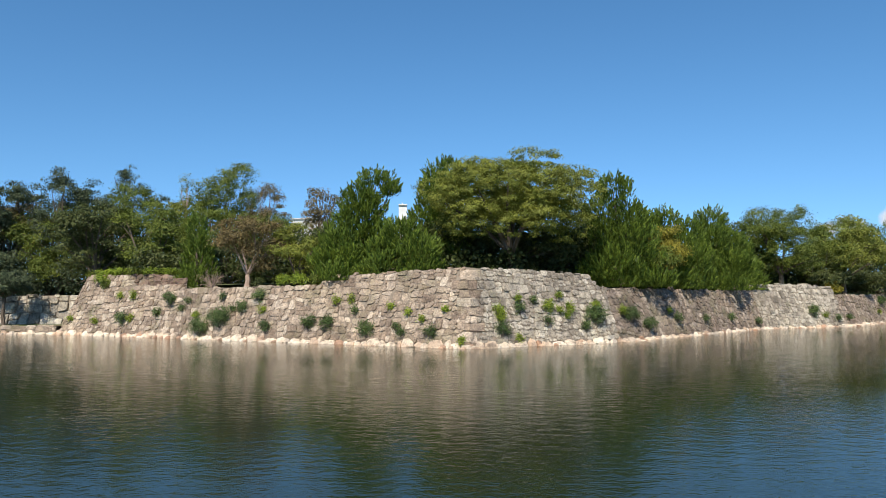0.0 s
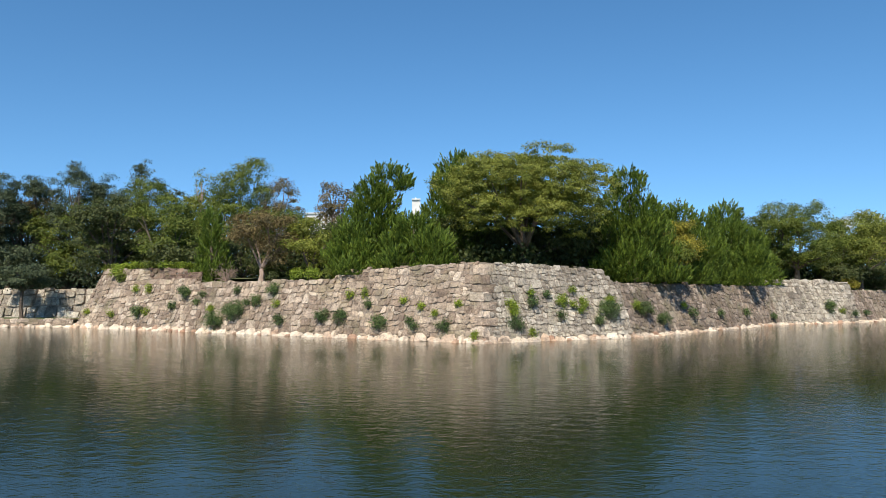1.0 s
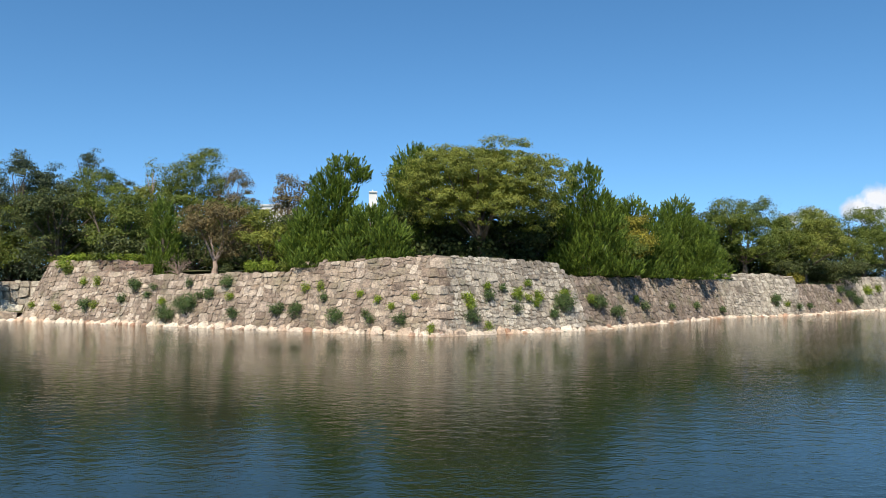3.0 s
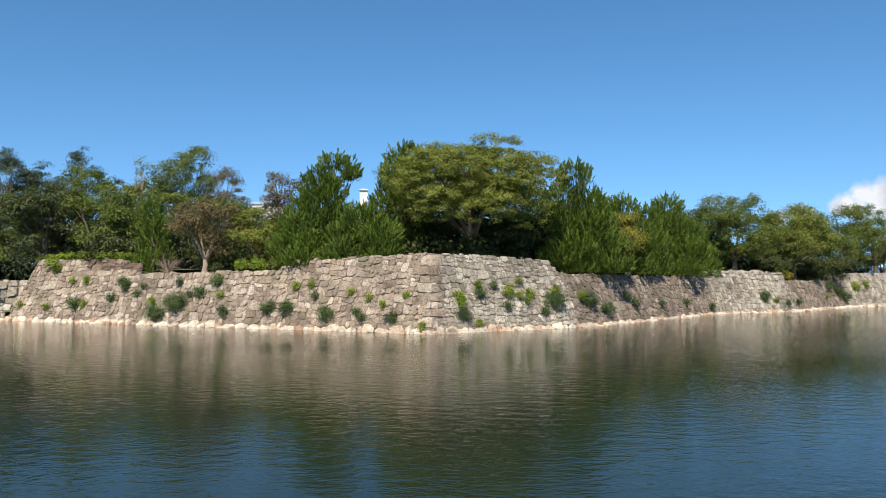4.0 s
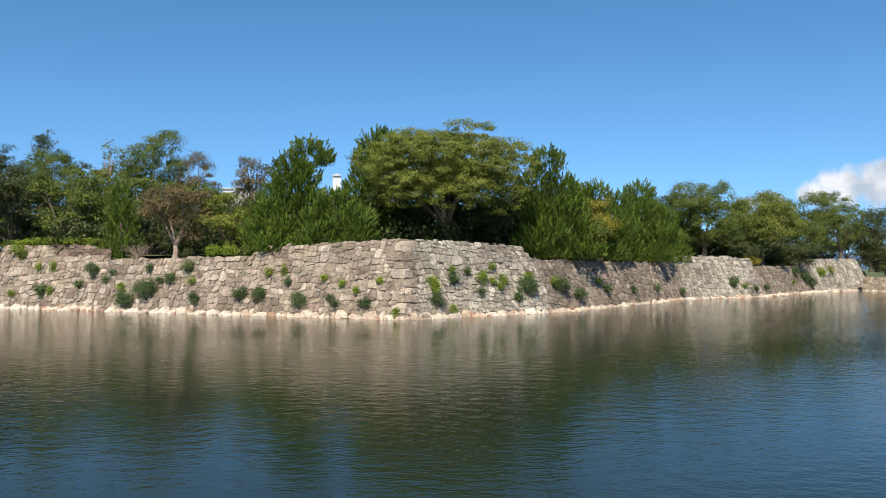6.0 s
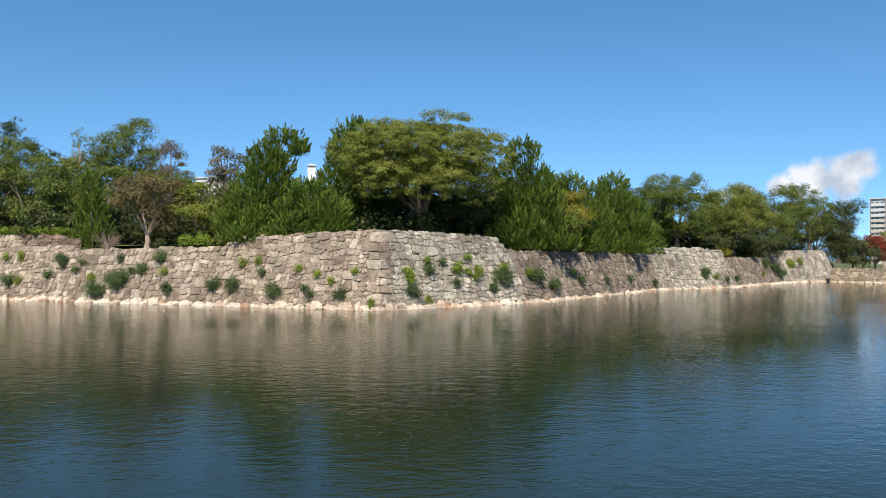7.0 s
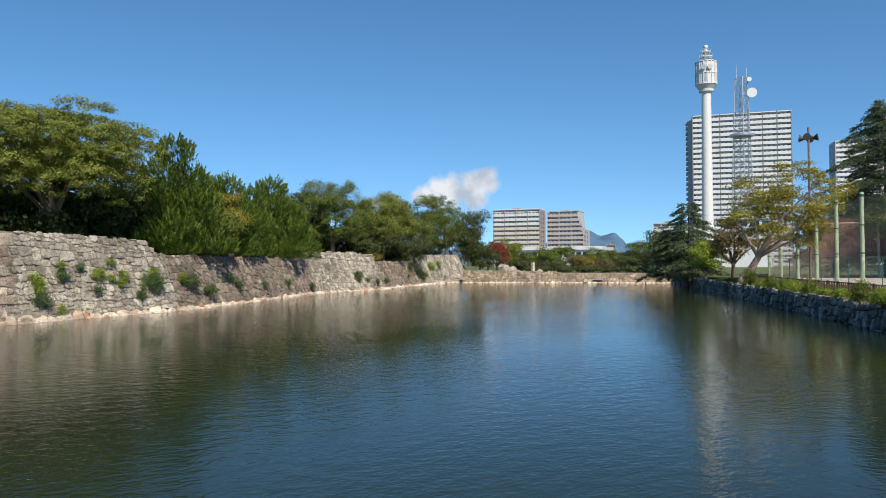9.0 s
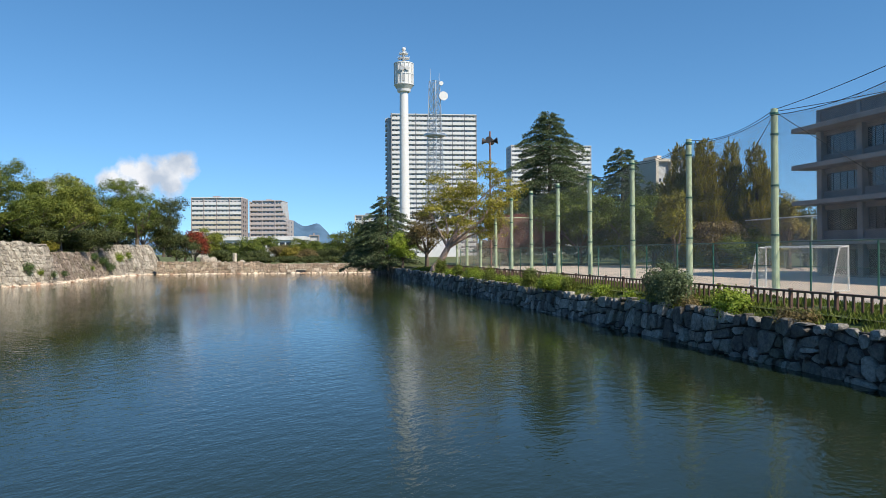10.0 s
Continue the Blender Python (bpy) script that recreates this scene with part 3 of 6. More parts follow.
def broadleaf(name, at, height, wide, leaf, seed, label, bottom=0.25, lumps=16, density=1.0, size=0.26, bark=None, lean=(0, 0), flat=0.55, deep=None, trunk_r=None, pad=0.27, dome=0.7, even=False):
    """A broadleaf tree: trunk, limbs, and a crown of leafy clumps gathered in uneven lumps."""
    rg = np.random.default_rng(seed)
    tree = empty(name, at, label, "tree")
    rx, ry = wide / 2, (deep or wide) / 2
    zc, rz = height * (bottom + 1) / 2, height * (1 - bottom) / 2
    # leafy pads: an outer shell of uneven domes and a few inside
    lumps = int(lumps * 1.9)
    d = unit(rg, lumps, 0.1)
    if even:
        turn = np.arange(lumps)
        d[:, 2] = 1 - 1.6 * (turn + 0.5) / lumps
        q = np.sqrt(1 - d[:, 2] ** 2)
        d[:, 0], d[:, 1] = q * np.cos(turn * 2.4), q * np.sin(turn * 2.4)
    s = np.where(rg.uniform(size=(lumps, 1)) < 0.2, rg.uniform(0.2, 0.5, (lumps, 1)), rg.uniform(0.66, 0.9, (lumps, 1)))
    centres = d * s * np.array([rx, ry, rz]) + np.array([lean[0], lean[1], zc])
    radii = pad * rg.uniform(0.7, 1.3, lumps)
    P, A = [], []
    for c, q in zip(centres, radii):
        r3 = q * np.array([rx, ry, dome * max(rz, 0.55 * rx)])
        area = 4 * math.pi * ((r3[0] * r3[1]) ** 1.6 / 3 + 2 * (r3[0] * r3[2]) ** 1.6 / 3) ** (1 / 1.6)
        k = max(7, int(area * 0.6 * density))
        u = unit(rg, k, 0.62)
        cl = c + u * r3 * rg.uniform(0.75, 1.08, (k, 1))
        m = max(16, int(42 * (0.26 / size)))
        cs = rg.uniform(0.28, 0.55, (k, 1, 1)) * (size / 0.24)
        pts = cl[:, None, :] + np.clip(rg.normal(size=(k, m, 3)), -1.5, 1.5) * cs * np.array([1, 1, flat])
        rel = (pts - cl[:, None, :]) / cs
        out = u[:, None, :] * 0.6 + rel * 0.3 + rg.normal(size=(k, m, 3)) * 0.4 + np.array([0, 0, 0.4])
        P.append(pts.reshape(-1, 3))
        A.append(out.reshape(-1, 3))
    P, N = np.concatenate(P), np.concatenate(A)
    keep = P[:, 2] > height * bottom * 0.35
    P, S = P[keep], N[keep]
    A = np.cross(S, rg.normal(size=S.shape)) + np.array([0, 0, -0.25])
    r = trunk_r or 0.028 * height + 0.05
    bm = bmesh.new()
    ends = centres[rg.permutation(lumps)[:min(9, lumps)]]
    limbs(bm, rg, (0, 0, 0), (lean[0] * 0.4, lean[1] * 0.4, height * max(bottom, 0.16) * 1.0), ends, r)
    part("trunk", bm, bark or M_BARK, tree)
    blades("crown", P, A, S, size * rg.uniform(0.7, 1.25, len(P)), size * 0.62, LEAF[leaf], tree)
    return tree


def juniper(name, at, height, wide, seed, label, form=None, leaf="juniper", upright=1.0, per=3.1):
    """A juniper: rounded masses of upswept flame-like tufts round a stem. form: masses as (x, z, radius, half height) in metres."""
    rg = np.random.default_rng(seed)
    tree = empty(name, at, label, "tree")
    masses = []
    for x, z, r, h in form or ():
        masses.append((x, rg.uniform(-0.4, 0.4) * r, z, r, h))
    if not form:
        levels = max(3, int(height / 2.3))
        for j in range(levels):
            t = (j + 0.22) / levels
            r = wide / 2 * (1 - t ** 1.7 * 0.78) * (0.9 if j == 0 else 1)
            n = 4 if j < levels - 1 else 1
            for i in range(n):
                a = 2 * math.pi * (i + rg.uniform(0, 1)) / n + j
                q = r * rg.uniform(0.45, 0.72) if n > 1 else 0.1
                masses.append((math.cos(a) * q, math.sin(a) * q, height * (t + rg.uniform(-0.05, 0.05)) * 0.93, r * rg.uniform(0.36, 0.56) if n > 1 else r * 0.85, height / levels * rg.uniform(0.5, 0.78)))
    P, A, S = [], [], []
    for x, y, z, r, h in masses:
        area = 4 * math.pi * r * (r + 2 * h) / 3
        for depth, dens in ((1.0, per), (0.78, per * 0.4)):
            k = int(area * dens) + 6
            u = unit(rg, k, 0.25)
            bump = np.array([1 + 0.4 * noise.noise((a * 2.6 + x + seed, b * 2.6 + y, c * 2.6 + z)) for a, b, c in u])[:, None]
            c = np.array([x, y, z]) + u * np.array([r, r, h]) * bump * depth
            tall = rg.uniform(0.5, 1.05, (k, 1, 1))
            axis = (u * np.array([0.6, 0.6, 0.25]) + np.array([0.05, 0, upright]) + rg.normal(size=(k, 3)) * 0.2)[:, None, :]
            axis = axis / np.linalg.norm(axis, axis=2, keepdims=True)
            m = 18
            t = rg.uniform(0, 1, (k, m, 1)) ** 1.1
            off = rg.normal(size=(k, m, 3)) * np.array([1, 1, 0.5])
            P.append((c[:, None, :] + axis * tall * (t - 0.3) + off * 0.14 * (1.06 - t)).reshape(-1, 3))
            A.append((axis + off * 0.3 * (1.1 - t)).reshape(-1, 3))
            S.append((u[:, None, :] * 0.6 + off * 0.7 + np.array([0, -0.1, 0.3])).reshape(-1, 3))
    P, A, S = np.concatenate(P), np.concatenate(A), np.concatenate(S)
    P[:, 2] = np.maximum(P[:, 2], 0.05)
    top = max(masses, key=lambda q: q[2])
    bm = bmesh.new()
    tube(bm, [(0, 0, -0.3), (0, 0, 0.4), (top[0] * 0.3, 0, height * 0.4), (top[0], top[1], top[2])], [0.3, 0.22, 0.15, 0.04], 7)
    for x, y, z, r, h in masses:
        z0 = max(0.3, z * 0.7)
        tube(bm, [(top[0] * 0.5 * z0 / height, 0, z0), (x * 0.6, y * 0.6, z0 + 0.2), (x, y, z)], [0.1, 0.07, 0.02], 5)
    part("trunk", bm, M_BARK, tree)
    blades("crown", P, A, S, rg.uniform(0.22, 0.4, len(P)), 0.105, LEAF[leaf], tree)
    return tree


def cedar(name, at, height, wide, seed, label, bottom=0.06, density=1.0, leaf="cedar"):
    """A cedar: a straight trunk and tiers of spreading boughs that droop at their tips."""
    rg = np.random.default_rng(seed)
    tree = empty(name, at, label, "tree")
    bm = bmesh.new()
    tube(bm, [(0, 0, -0.3), (0, 0, height * 0.3), (0.1, 0, height * 0.7), (0.1, 0.05, height * 0.98)], [0.022 * height, 0.017 * height, 0.009 * height, 0.02], 8)
    P, A = [], []
    n = int(height * 6.4 * density)
    for i in range(n):
        t = bottom + (0.97 - bottom) * (i + rg.uniform(0, 1)) / n
        L = wide / 2 * (1 - t) ** 0.62 * rg.uniform(0.5, 1.2) + 0.4
        a = i * 2.4 + rg.uniform(-0.4, 0.4)
        dx, dy = math.cos(a), math.sin(a)
        s = np.linspace(0.12, 1, 7)
        zc = t * height + L * (0.30 * s - 0.42 * s ** 2.2)
        pts = np.stack([dx * L * s, dy * L * s, zc], 1)
        tube(bm, [tuple(q) for q in pts[::2]], [0.09, 0.06, 0.035, 0.012], 4)
        m = int(56 * L * density)
        ss = rg.uniform(0.15, 1, m) ** 0.75
        w = rg.normal(size=m) * 0.16 * L * (0.35 + ss * 0.7)
        p = np.stack([dx * L * ss - dy * w, dy * L * ss + dx * w, np.interp(ss, s, zc) - np.abs(w) * 0.22 + rg.normal(size=m) * 0.08], 1)
        P.append(p)
        A.append(np.stack([np.full(m, dx) - dy * w * 0.5, np.full(m, dy) + dx * w * 0.5, rg.uniform(-0.75, 0.15, m)], 1) + rg.normal(size=(m, 3)) * 0.4)
    P, A = np.concatenate(P), np.concatenate(A)
    part("trunk", bm, M_BARK, tree)
    blades("crown", P, A, rg.normal(size=A.shape) * 0.6 + np.array([0, 0, 1.0]), rg.uniform(0.3, 0.6, len(P)), 0.15, LEAF[leaf], tree)
    return tree


def shrub(name, at, wide, high, leaf, seed, label, size=0.17, category="shrub", droop=0.0, per=14):
    """A small leafy shrub with a few stems."""
    rg = np.random.default_rng(seed)
    top = empty(name, at, label, category)
    k = max(14, int(wide * high * 26))
    u = unit(rg, k, 0.2)
    c = u * rg.uniform(0.3, 1.0, (k, 1)) * np.array([wide / 2, wide / 2.4, high / 2]) + np.array([0, 0, high * (0.5 - droop)])
    m = per
    P = (c[:, None, :] + rg.normal(size=(k, m, 3)) * 0.13).reshape(-1, 3)
    A = (u[:, None, :] + rg.normal(size=(k, m, 3)) * 0.7 + np.array([0, 0, 0.25])).reshape(-1, 3)
    bm = bmesh.new()
    for i in range(5):
        e = c[i]
        tube(bm, [(0, 0, -0.15), tuple(e * 0.5), tuple(e)], [0.03, 0.02, 0.006], 4)
    part("stem", bm, M_BARK, top)
    blades("leaves", P, np.cross(A, rg.normal(size=A.shape)), A + np.array([0, 0, 0.3]), size * rg.uniform(0.7, 1.3, len(P)), size * 0.6, LEAF[leaf], top)
    return top


def thicket(name, lines, seed, label, high=3.4, per_m=260):
    """A deep strip of leaves along lines of (start, end, ground height): undergrowth that nobody could count,
    dark-leaved to stand in for shade.
    """
    rg = np.random.default_rng(seed)
    P = []
    for a, b, z in lines:
        n = int((b - a).length * per_m)
        t = rg.uniform(0, 1, (n, 1))
        side = np.array(((b - a).normalized().y, -(b - a).normalized().x, 0))
        top = high * (0.75 + 0.35 * np.sin(t * (b - a).length * 0.9) * np.sin(t * (b - a).length * 0.37 + 1))
        P.append(np.array(a) + t * np.array(b - a) + side * rg.normal(size=(n, 1)) * 0.9 + np.array([0, 0, 1]) * (z + rg.uniform(-0.05, 1, (n, 1)) * top))
    P = np.concatenate(P)
    N = rg.normal(size=P.shape) + np.array([0, -0.5, 0.4])
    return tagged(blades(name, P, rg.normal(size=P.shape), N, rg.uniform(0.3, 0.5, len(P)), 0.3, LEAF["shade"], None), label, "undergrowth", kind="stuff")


def set_tree(kind, bearing, d, top, wide, base, seed, label, **more):
    p = spot(bearing, d, base)
    if kind == "juniper":
        return juniper("juniper_tree", p, top - base, wide, seed, label, **more)
    if kind == "cedar":
        return cedar("cedar_tree", p, top - base, wide, seed, label, **more)
    leaf = more.pop("leaf")
    return broadleaf("broadleaf_tree", p, top - base, wide, leaf, seed, label, **more)


# trees behind the south-west wall
T = set_tree
for i, (az, d, top, wide) in enumerate(((-31.2, 108, 20.0, 7), (-27.95, 106, 21.2, 7), (-25.8, 106, 20.3, 6), (-23.2, 106, 22.4, 8.5), (-33.5, 106, 19.5, 8), (-36.5, 104, 18, 9))):
    T("broad", az, d, top, wide, 4.6, 100 + i, "tall dark feathery tree behind the castle wall", leaf="feather", bottom=0.15, lumps=20, density=0.5, size=0.24, flat=0.4, pad=0.22)
T("broad", -31.0, 112, 18.2, 11, 4.5, 110, "browning tree thinning towards autumn", leaf="brown", bottom=0.10, lumps=18)
T("broad", -25.6, 92, 15.3, 9.5, 4.8, 111, "dark spreading pine-like tree with layered boughs", leaf="dark", bottom=0.15, lumps=20, flat=0.3, density=0.9)
T("broad", -21.6, 88, 15.2, 8.0, 4.8, 112, "dark green tree with layered boughs", leaf="green", bottom=0.12, lumps=18, flat=0.35)
T("broad", -28.5, 107, 16.6, 10, 4.6, 157, "dark tree among the western trees", leaf="green", bottom=0.1, lumps=16)
T("broad", -23.4, 97, 17.5, 9, 4.6, 158, "dark olive tree among the western trees", leaf="green", bottom=0.1, lumps=16)
T("broad", -19.3, 98, 16.5, 8, 4.6, 159, "green tree behind the western wall", leaf="green", bottom=0.1, lumps=14)
T("broad", -17.0, 104, 22.8, 9.8, 4.6, 113, "tall rounded green tree", leaf="green", bottom=0.12, lumps=18)
T("broad", -19.9, 102, 21.0, 4.5, 4.6, 114, "sparse pale tree losing its leaves", leaf="olive", bottom=0.20, lumps=9, density=0.3, bark=M_PALEBARK)
T("broad", -13.6, 102, 21.0, 6.0, 4.6, 115, "half-bare tree with thin twigs", leaf="brown", bottom=0.20, lumps=10, density=0.2, bark=M_PALEBARK)
T("broad", -14.0, 96, 15.5, 9.0, 4.6, 131, "green tree behind the wall", leaf="green", bottom=0.15, lumps=16)
T("juniper", -18.8, 80, 13.6, 3.8, 4.8, 116, "narrow upright green juniper")
T("broad", -15.1, 74.5, 12.7, 8.0, 5.0, 117, "browning tree with a pale trunk at the wall's edge", leaf="brown", bottom=0.12, lumps=16, bark=M_PALEBARK, density=0.8, size=0.22)
T("broad", -11.4, 72.5, 11.5, 5.6, 5.0, 118, "yellowing leafy tree behind the wall", leaf="olive", bottom=0.08, lumps=14, density=0.8, size=0.22)
T("broad", -9.4, 92, 19.2, 4.6, 4.6, 119, "sparse tree with a few brown leaves", leaf="brown", bottom=0.15, lumps=8, density=0.3)
T("broad", -31.8, 109, 10.6, 10, 4.2, 120, "dark low tree leaning over the wall", leaf="feather", bottom=0.0, lumps=14)
broadleaf("broadleaf_tree", Vector((-50.5, 83.6, 0.85)), 6.4, 6.0, "feather", 134, "dark spreading tree on the ledge by the water", bottom=0.5, lumps=10, flat=0.35, density=0.6)
T("broad", -27.9, 105, 10.4, 6.4, 4.4, 121, "dark green tree over the recessed wall", leaf="green", bottom=0.05, lumps=12)

# the bastion's trees
T("juniper", -6.6, 69, 16.3, 8.2, 5.6, 122, "tall twisted juniper on the bastion", form=((1.5, 9.0, 1.7, 1.4), (2.9, 8.3, 0.8, 0.55), (-0.1, 7.3, 1.5, 1.5), (0.9, 6.6, 1.4, 1.3), (-0.1, 5.4, 2.0, 1.7), (-1.3, 3.7, 2.2, 2.0), (1.4, 3.6, 2.3, 1.9), (-1.8, 1.5, 2.3, 1.8), (0.2, 1.4, 2.4, 1.8), (2.0, 1.4, 2.4, 1.9)))
T("juniper", -8.2, 67, 10.5, 4.5, 5.4, 132, "low juniper on the bastion")
T("juniper", -3.3, 65, 11.2, 7.4, 5.9, 123, "spreading juniper on the bastion")
T("juniper", 0.0, 73, 18.0, 6.0, 5.6, 124, "tall juniper behind the spreading tree", form=((0.2, 10.9, 1.7, 1.3), (-0.6, 9.4, 1.7, 1.6), (1.0, 8.6, 2.0, 2.0), (-0.9, 7.6, 1.8, 1.7), (-1.6, 5.4, 2.2, 2.0), (0.8, 5.2, 2.4, 2.2), (-2.2, 3.0, 2.5, 2.2), (0.2, 2.6, 2.8, 2.3)))
T("broad", 5.4, 68, 17.4, 16.6, 5.9, 125, "great spreading tree with an olive green crown", leaf="olive", bottom=0.1, lumps=52, size=0.18, trunk_r=0.42, flat=0.4, deep=14, pad=0.24, dome=0.8, even=True)
T("broad", 10.6, 80, 13.4, 9, 4.9, 160, "dark tree in the shade behind the great tree", leaf="dark", bottom=0.02, lumps=14, size=0.32)
T("broad", 13.2, 88, 13.6, 9, 4.8, 161, "dark tree behind the junipers", leaf="dark", bottom=0.02, lumps=14, size=0.32)
T("broad", 5.0, 72, 11.5, 15, 5.8, 133, "dark undergrowth tree in the shade", leaf="dark", bottom=0.02, lumps=18, deep=6)

# trees along the east wall
T("juniper", 15.5, 84, 14.2, 8.0, 4.8, 150, "juniper standing behind others above the wall")
T("juniper", 18.7, 88, 13.2, 6.6, 4.8, 151, "lower dense juniper above the wall")
T("juniper", 22.2, 102, 12.4, 6.6, 4.8, 152, "lower spreading juniper above the wall")
T("broad", 15.9, 75.5, 10.4, 5.0, 4.9, 153, "green leafy tree among junipers", leaf="green", bottom=0.05, lumps=10, size=0.22)
T("broad", 27.2, 118, 14.6, 8.5, 4.6, 154, "olive green tree between larger trees", leaf="green", bottom=0.1, lumps=14, size=0.28)
T("broad", 23.2, 112, 14.0, 7.0, 4.7, 155, "green tree behind the second bastion", leaf="green", bottom=0.1, lumps=12, size=0.28)
T("broad", 31.0, 138, 15.0, 9.0, 4.5, 156, "green tree above the far wall", leaf="green", bottom=0.1, lumps=14, size=0.3)
T("juniper", 13.9, 73.3, 15.6, 9.2, 4.9, 126, "tall dense juniper above the wall", form=((-0.9, 9.4, 1.6, 1.3), (-1.5, 7.3, 1.8, 1.5), (0.5, 6.7, 1.8, 1.5), (-1.8, 4.7, 2.0, 1.7), (0.9, 4.4, 2.1, 1.7), (-1.0, 2.0, 2.4, 1.8), (1.9, 2.2, 2.2, 1.8), (-2.6, 1.0, 1.8, 1.4), (0.2, 0.5, 2.4, 1.0), (2.8, 0.5, 2.0, 1.0)))
T("juniper", 17.0, 83.5, 14.2, 8.6, 4.8, 127, "dense juniper above the wall")
T("juniper", 20.3, 94.5, 15.4, 9.4, 4.7, 128, "broad dense juniper above the wall")
T("broad", 17.4, 79, 11.6, 4.0, 4.9, 129, "yellow-green tree between junipers", leaf="yellow", bottom=0.10, lumps=10, size=0.22)
T("broad", 21.5, 116, 17.4, 4.6, 4.7, 130, "airy dark tree behind the junipers", leaf="dark", bottom=0.15, lumps=9, density=0.5)
T("broad", 25.0, 110, 17.0, 11.0, 5.2, 140, "rounded green tree on the second bastion", leaf="green", bottom=0.11, lumps=22)
T("broad", 28.9, 122, 16.0, 10.5, 4.5, 141, "olive green tree above the wall", leaf="olive", bottom=0.15, lumps=18, size=0.3)
T("broad", 29.6, 134, 16.8, 8.0, 4.5, 142, "green tree with a rounded crown", leaf="green", bottom=0.15, lumps=16, size=0.3)
T("broad", 32.5, 147, 18.0, 12, 4.8, 143, "broad green tree above the far bastion", leaf="green", bottom=0.10, lumps=18, size=0.3)
T("broad", 33.9, 156, 19.0, 9.2, 4.5, 144, "airy tree with open branches", leaf="green", bottom=0.17, lumps=12, density=0.5, size=0.3)
T("broad", 36.1, 163, 16.2, 9.5, 3.6, 145, "dark green tree beyond the far bastion", leaf="dark", bottom=0.05, lumps=16, size=0.32)
# low filler trees whose dark leaves stand in for shade behind the walls
T("broad", 30.3, 134, 9.5, 12, 4.3, 146, "low dark trees behind the wall", leaf="dark", bottom=0.00, lumps=14, size=0.3)
T("broad", 26.5, 119, 10.5, 12, 4.5, 147, "low dark trees behind the bastion", leaf="dark", bottom=0.00, lumps=14, size=0.3)

# added thicket behind the wall tops, its leaf colour standing in for shade
def inside(f, u, off):
    return f.at(u, 0, -off)


thicket("thicket", [(inside(f_left, 1, 15), inside(f_left, 33, 12), 4.9), (inside(f_left, 33, 12), inside(f_left, 50, 12), 5.3), (inside(f_b1, -2, 12), inside(f_b1, 16, 9), 5.0), (inside(f_m1, 0, 8), inside(f_m1, 36, 9), 4.7), (inside(f_b2, 0, 9), inside(f_b2, 16, 9), 4.7), (inside(f_m2, 0, 9), inside(f_m2, 27, 9), 4.5), (inside(f_b3, 0, 9), inside(f_b3, 22, 9), 4.4), (Vector((-82, 96, 0)), Vector((-40, 95, 0)), 4.3)], 55, "dense undergrowth below the castle trees, darkened to stand in for shade")

# ---- plants rooted in the wall joints ----
WALL_PLANTS = (
    (f_left, ((15.1, 2.18, 0.99, "d"), (16.5, 3.33, 1.54, "d"), (18.9, 3.44, 0.68, "d"), (23.4, 3.78, 0.79, "d"), (21.7, 0.44, 1.98, "d"), (24.0, 1.24, 2.21, "g"), (20.5, 2.13, 0.81, "v"), (26.3, 2.68, 1.15, "d"), (28.1, 3.69, 1.26, "d"), (29.7, 0.97, 0.98, "d"), (10.1, 1.42, 1.34, "d"))),
    (f_left, ((34.6, 1.27, 1.40, "d"), (36.6, 1.22, 1.38, "g"), (40.8, 0.79, 1.43, "g"), (43.6, 1.38, 0.64, "d"), (44.2, 0.89, 0.64, "d"), (46.9, 0.88, 1.04, "g"), (39.2, 2.67, 0.67, "d"), (37.1, 3.51, 0.75, "v"), (38.6, 3.62, 0.74, "v"), (11.3, 1.79, 0.73, "v"), (5.9, 1.39, 0.69, "v"))),
    (f_left, ((1.6, 1.67, 0.6, "v"), (28.8, 2.74, 0.75, "v"), (42.7, 3.16, 0.44, "v"), (45.9, 2.18, 0.42, "v"), (44.5, 2.73, 0.38, "v"), (10.6, 4.07, 0.89, "v"), (8.6, 4.13, 0.76, "v"), (49.8, 0.55, 0.5, "v"), (47.9, 3.0, 0.31, "v"), (25.1, 2.76, 0.64, "d"), (18.3, 2.76, 0.55, "d"))),
    (f_b1, ((3.2, 1.01, 1.15, "g"), (3.2, 2.7, 1.05, "v"), (3.3, 2.15, 0.74, "v"), (5.3, 2.72, 0.97, "d"), (5.4, 3.81, 0.43, "v"), (8.4, 3.01, 1.11, "v"), (9.5, 2.8, 0.67, "v"), (10.8, 2.96, 0.85, "v"), (8.0, 1.7, 0.77, "d"), (13.3, 1.72, 1.98, "g"), (12.1, 1.18, 0.92, "d"))),
    (f_b1, ((13.8, 3.15, 0.82, "v"), (9.9, 4.09, 0.45, "v"), (4.7, 0.59, 0.63, "v"), (10.3, 2.38, 0.51, "v"), (7.0, 3.64, 0.38, "d"))),
    (f_m1, ((2.7, 1.79, 1.61, "g"), (1.5, 2.61, 0.85, "v"), (5.6, 0.97, 1.4, "g"), (12.2, 1.53, 0.97, "g"), (18.9, 1.42, 0.75, "d"), (26.0, 1.38, 0.97, "g"), (33.6, 0.68, 0.88, "d"), (11.1, 2.6, 0.62, "v"))),
    (f_b2, ((9.9, 1.54, 1.64, "g"), (12.2, 1.4, 0.78, "v"), (14.6, 0.85, 0.91, "g"))),
    (f_m2, ((18.8, 2.87, 1.52, "d"), (22.4, 1.94, 1.91, "d"), (25.1, 0.94, 1.95, "d"), (2.5, 0.89, 0.92, "g"), (16.1, 1.6, 0.57, "v"))),
    (f_b3, ((3.3, 2.95, 1.77, "v"), (6.9, 3.44, 1.3, "v"))),
)
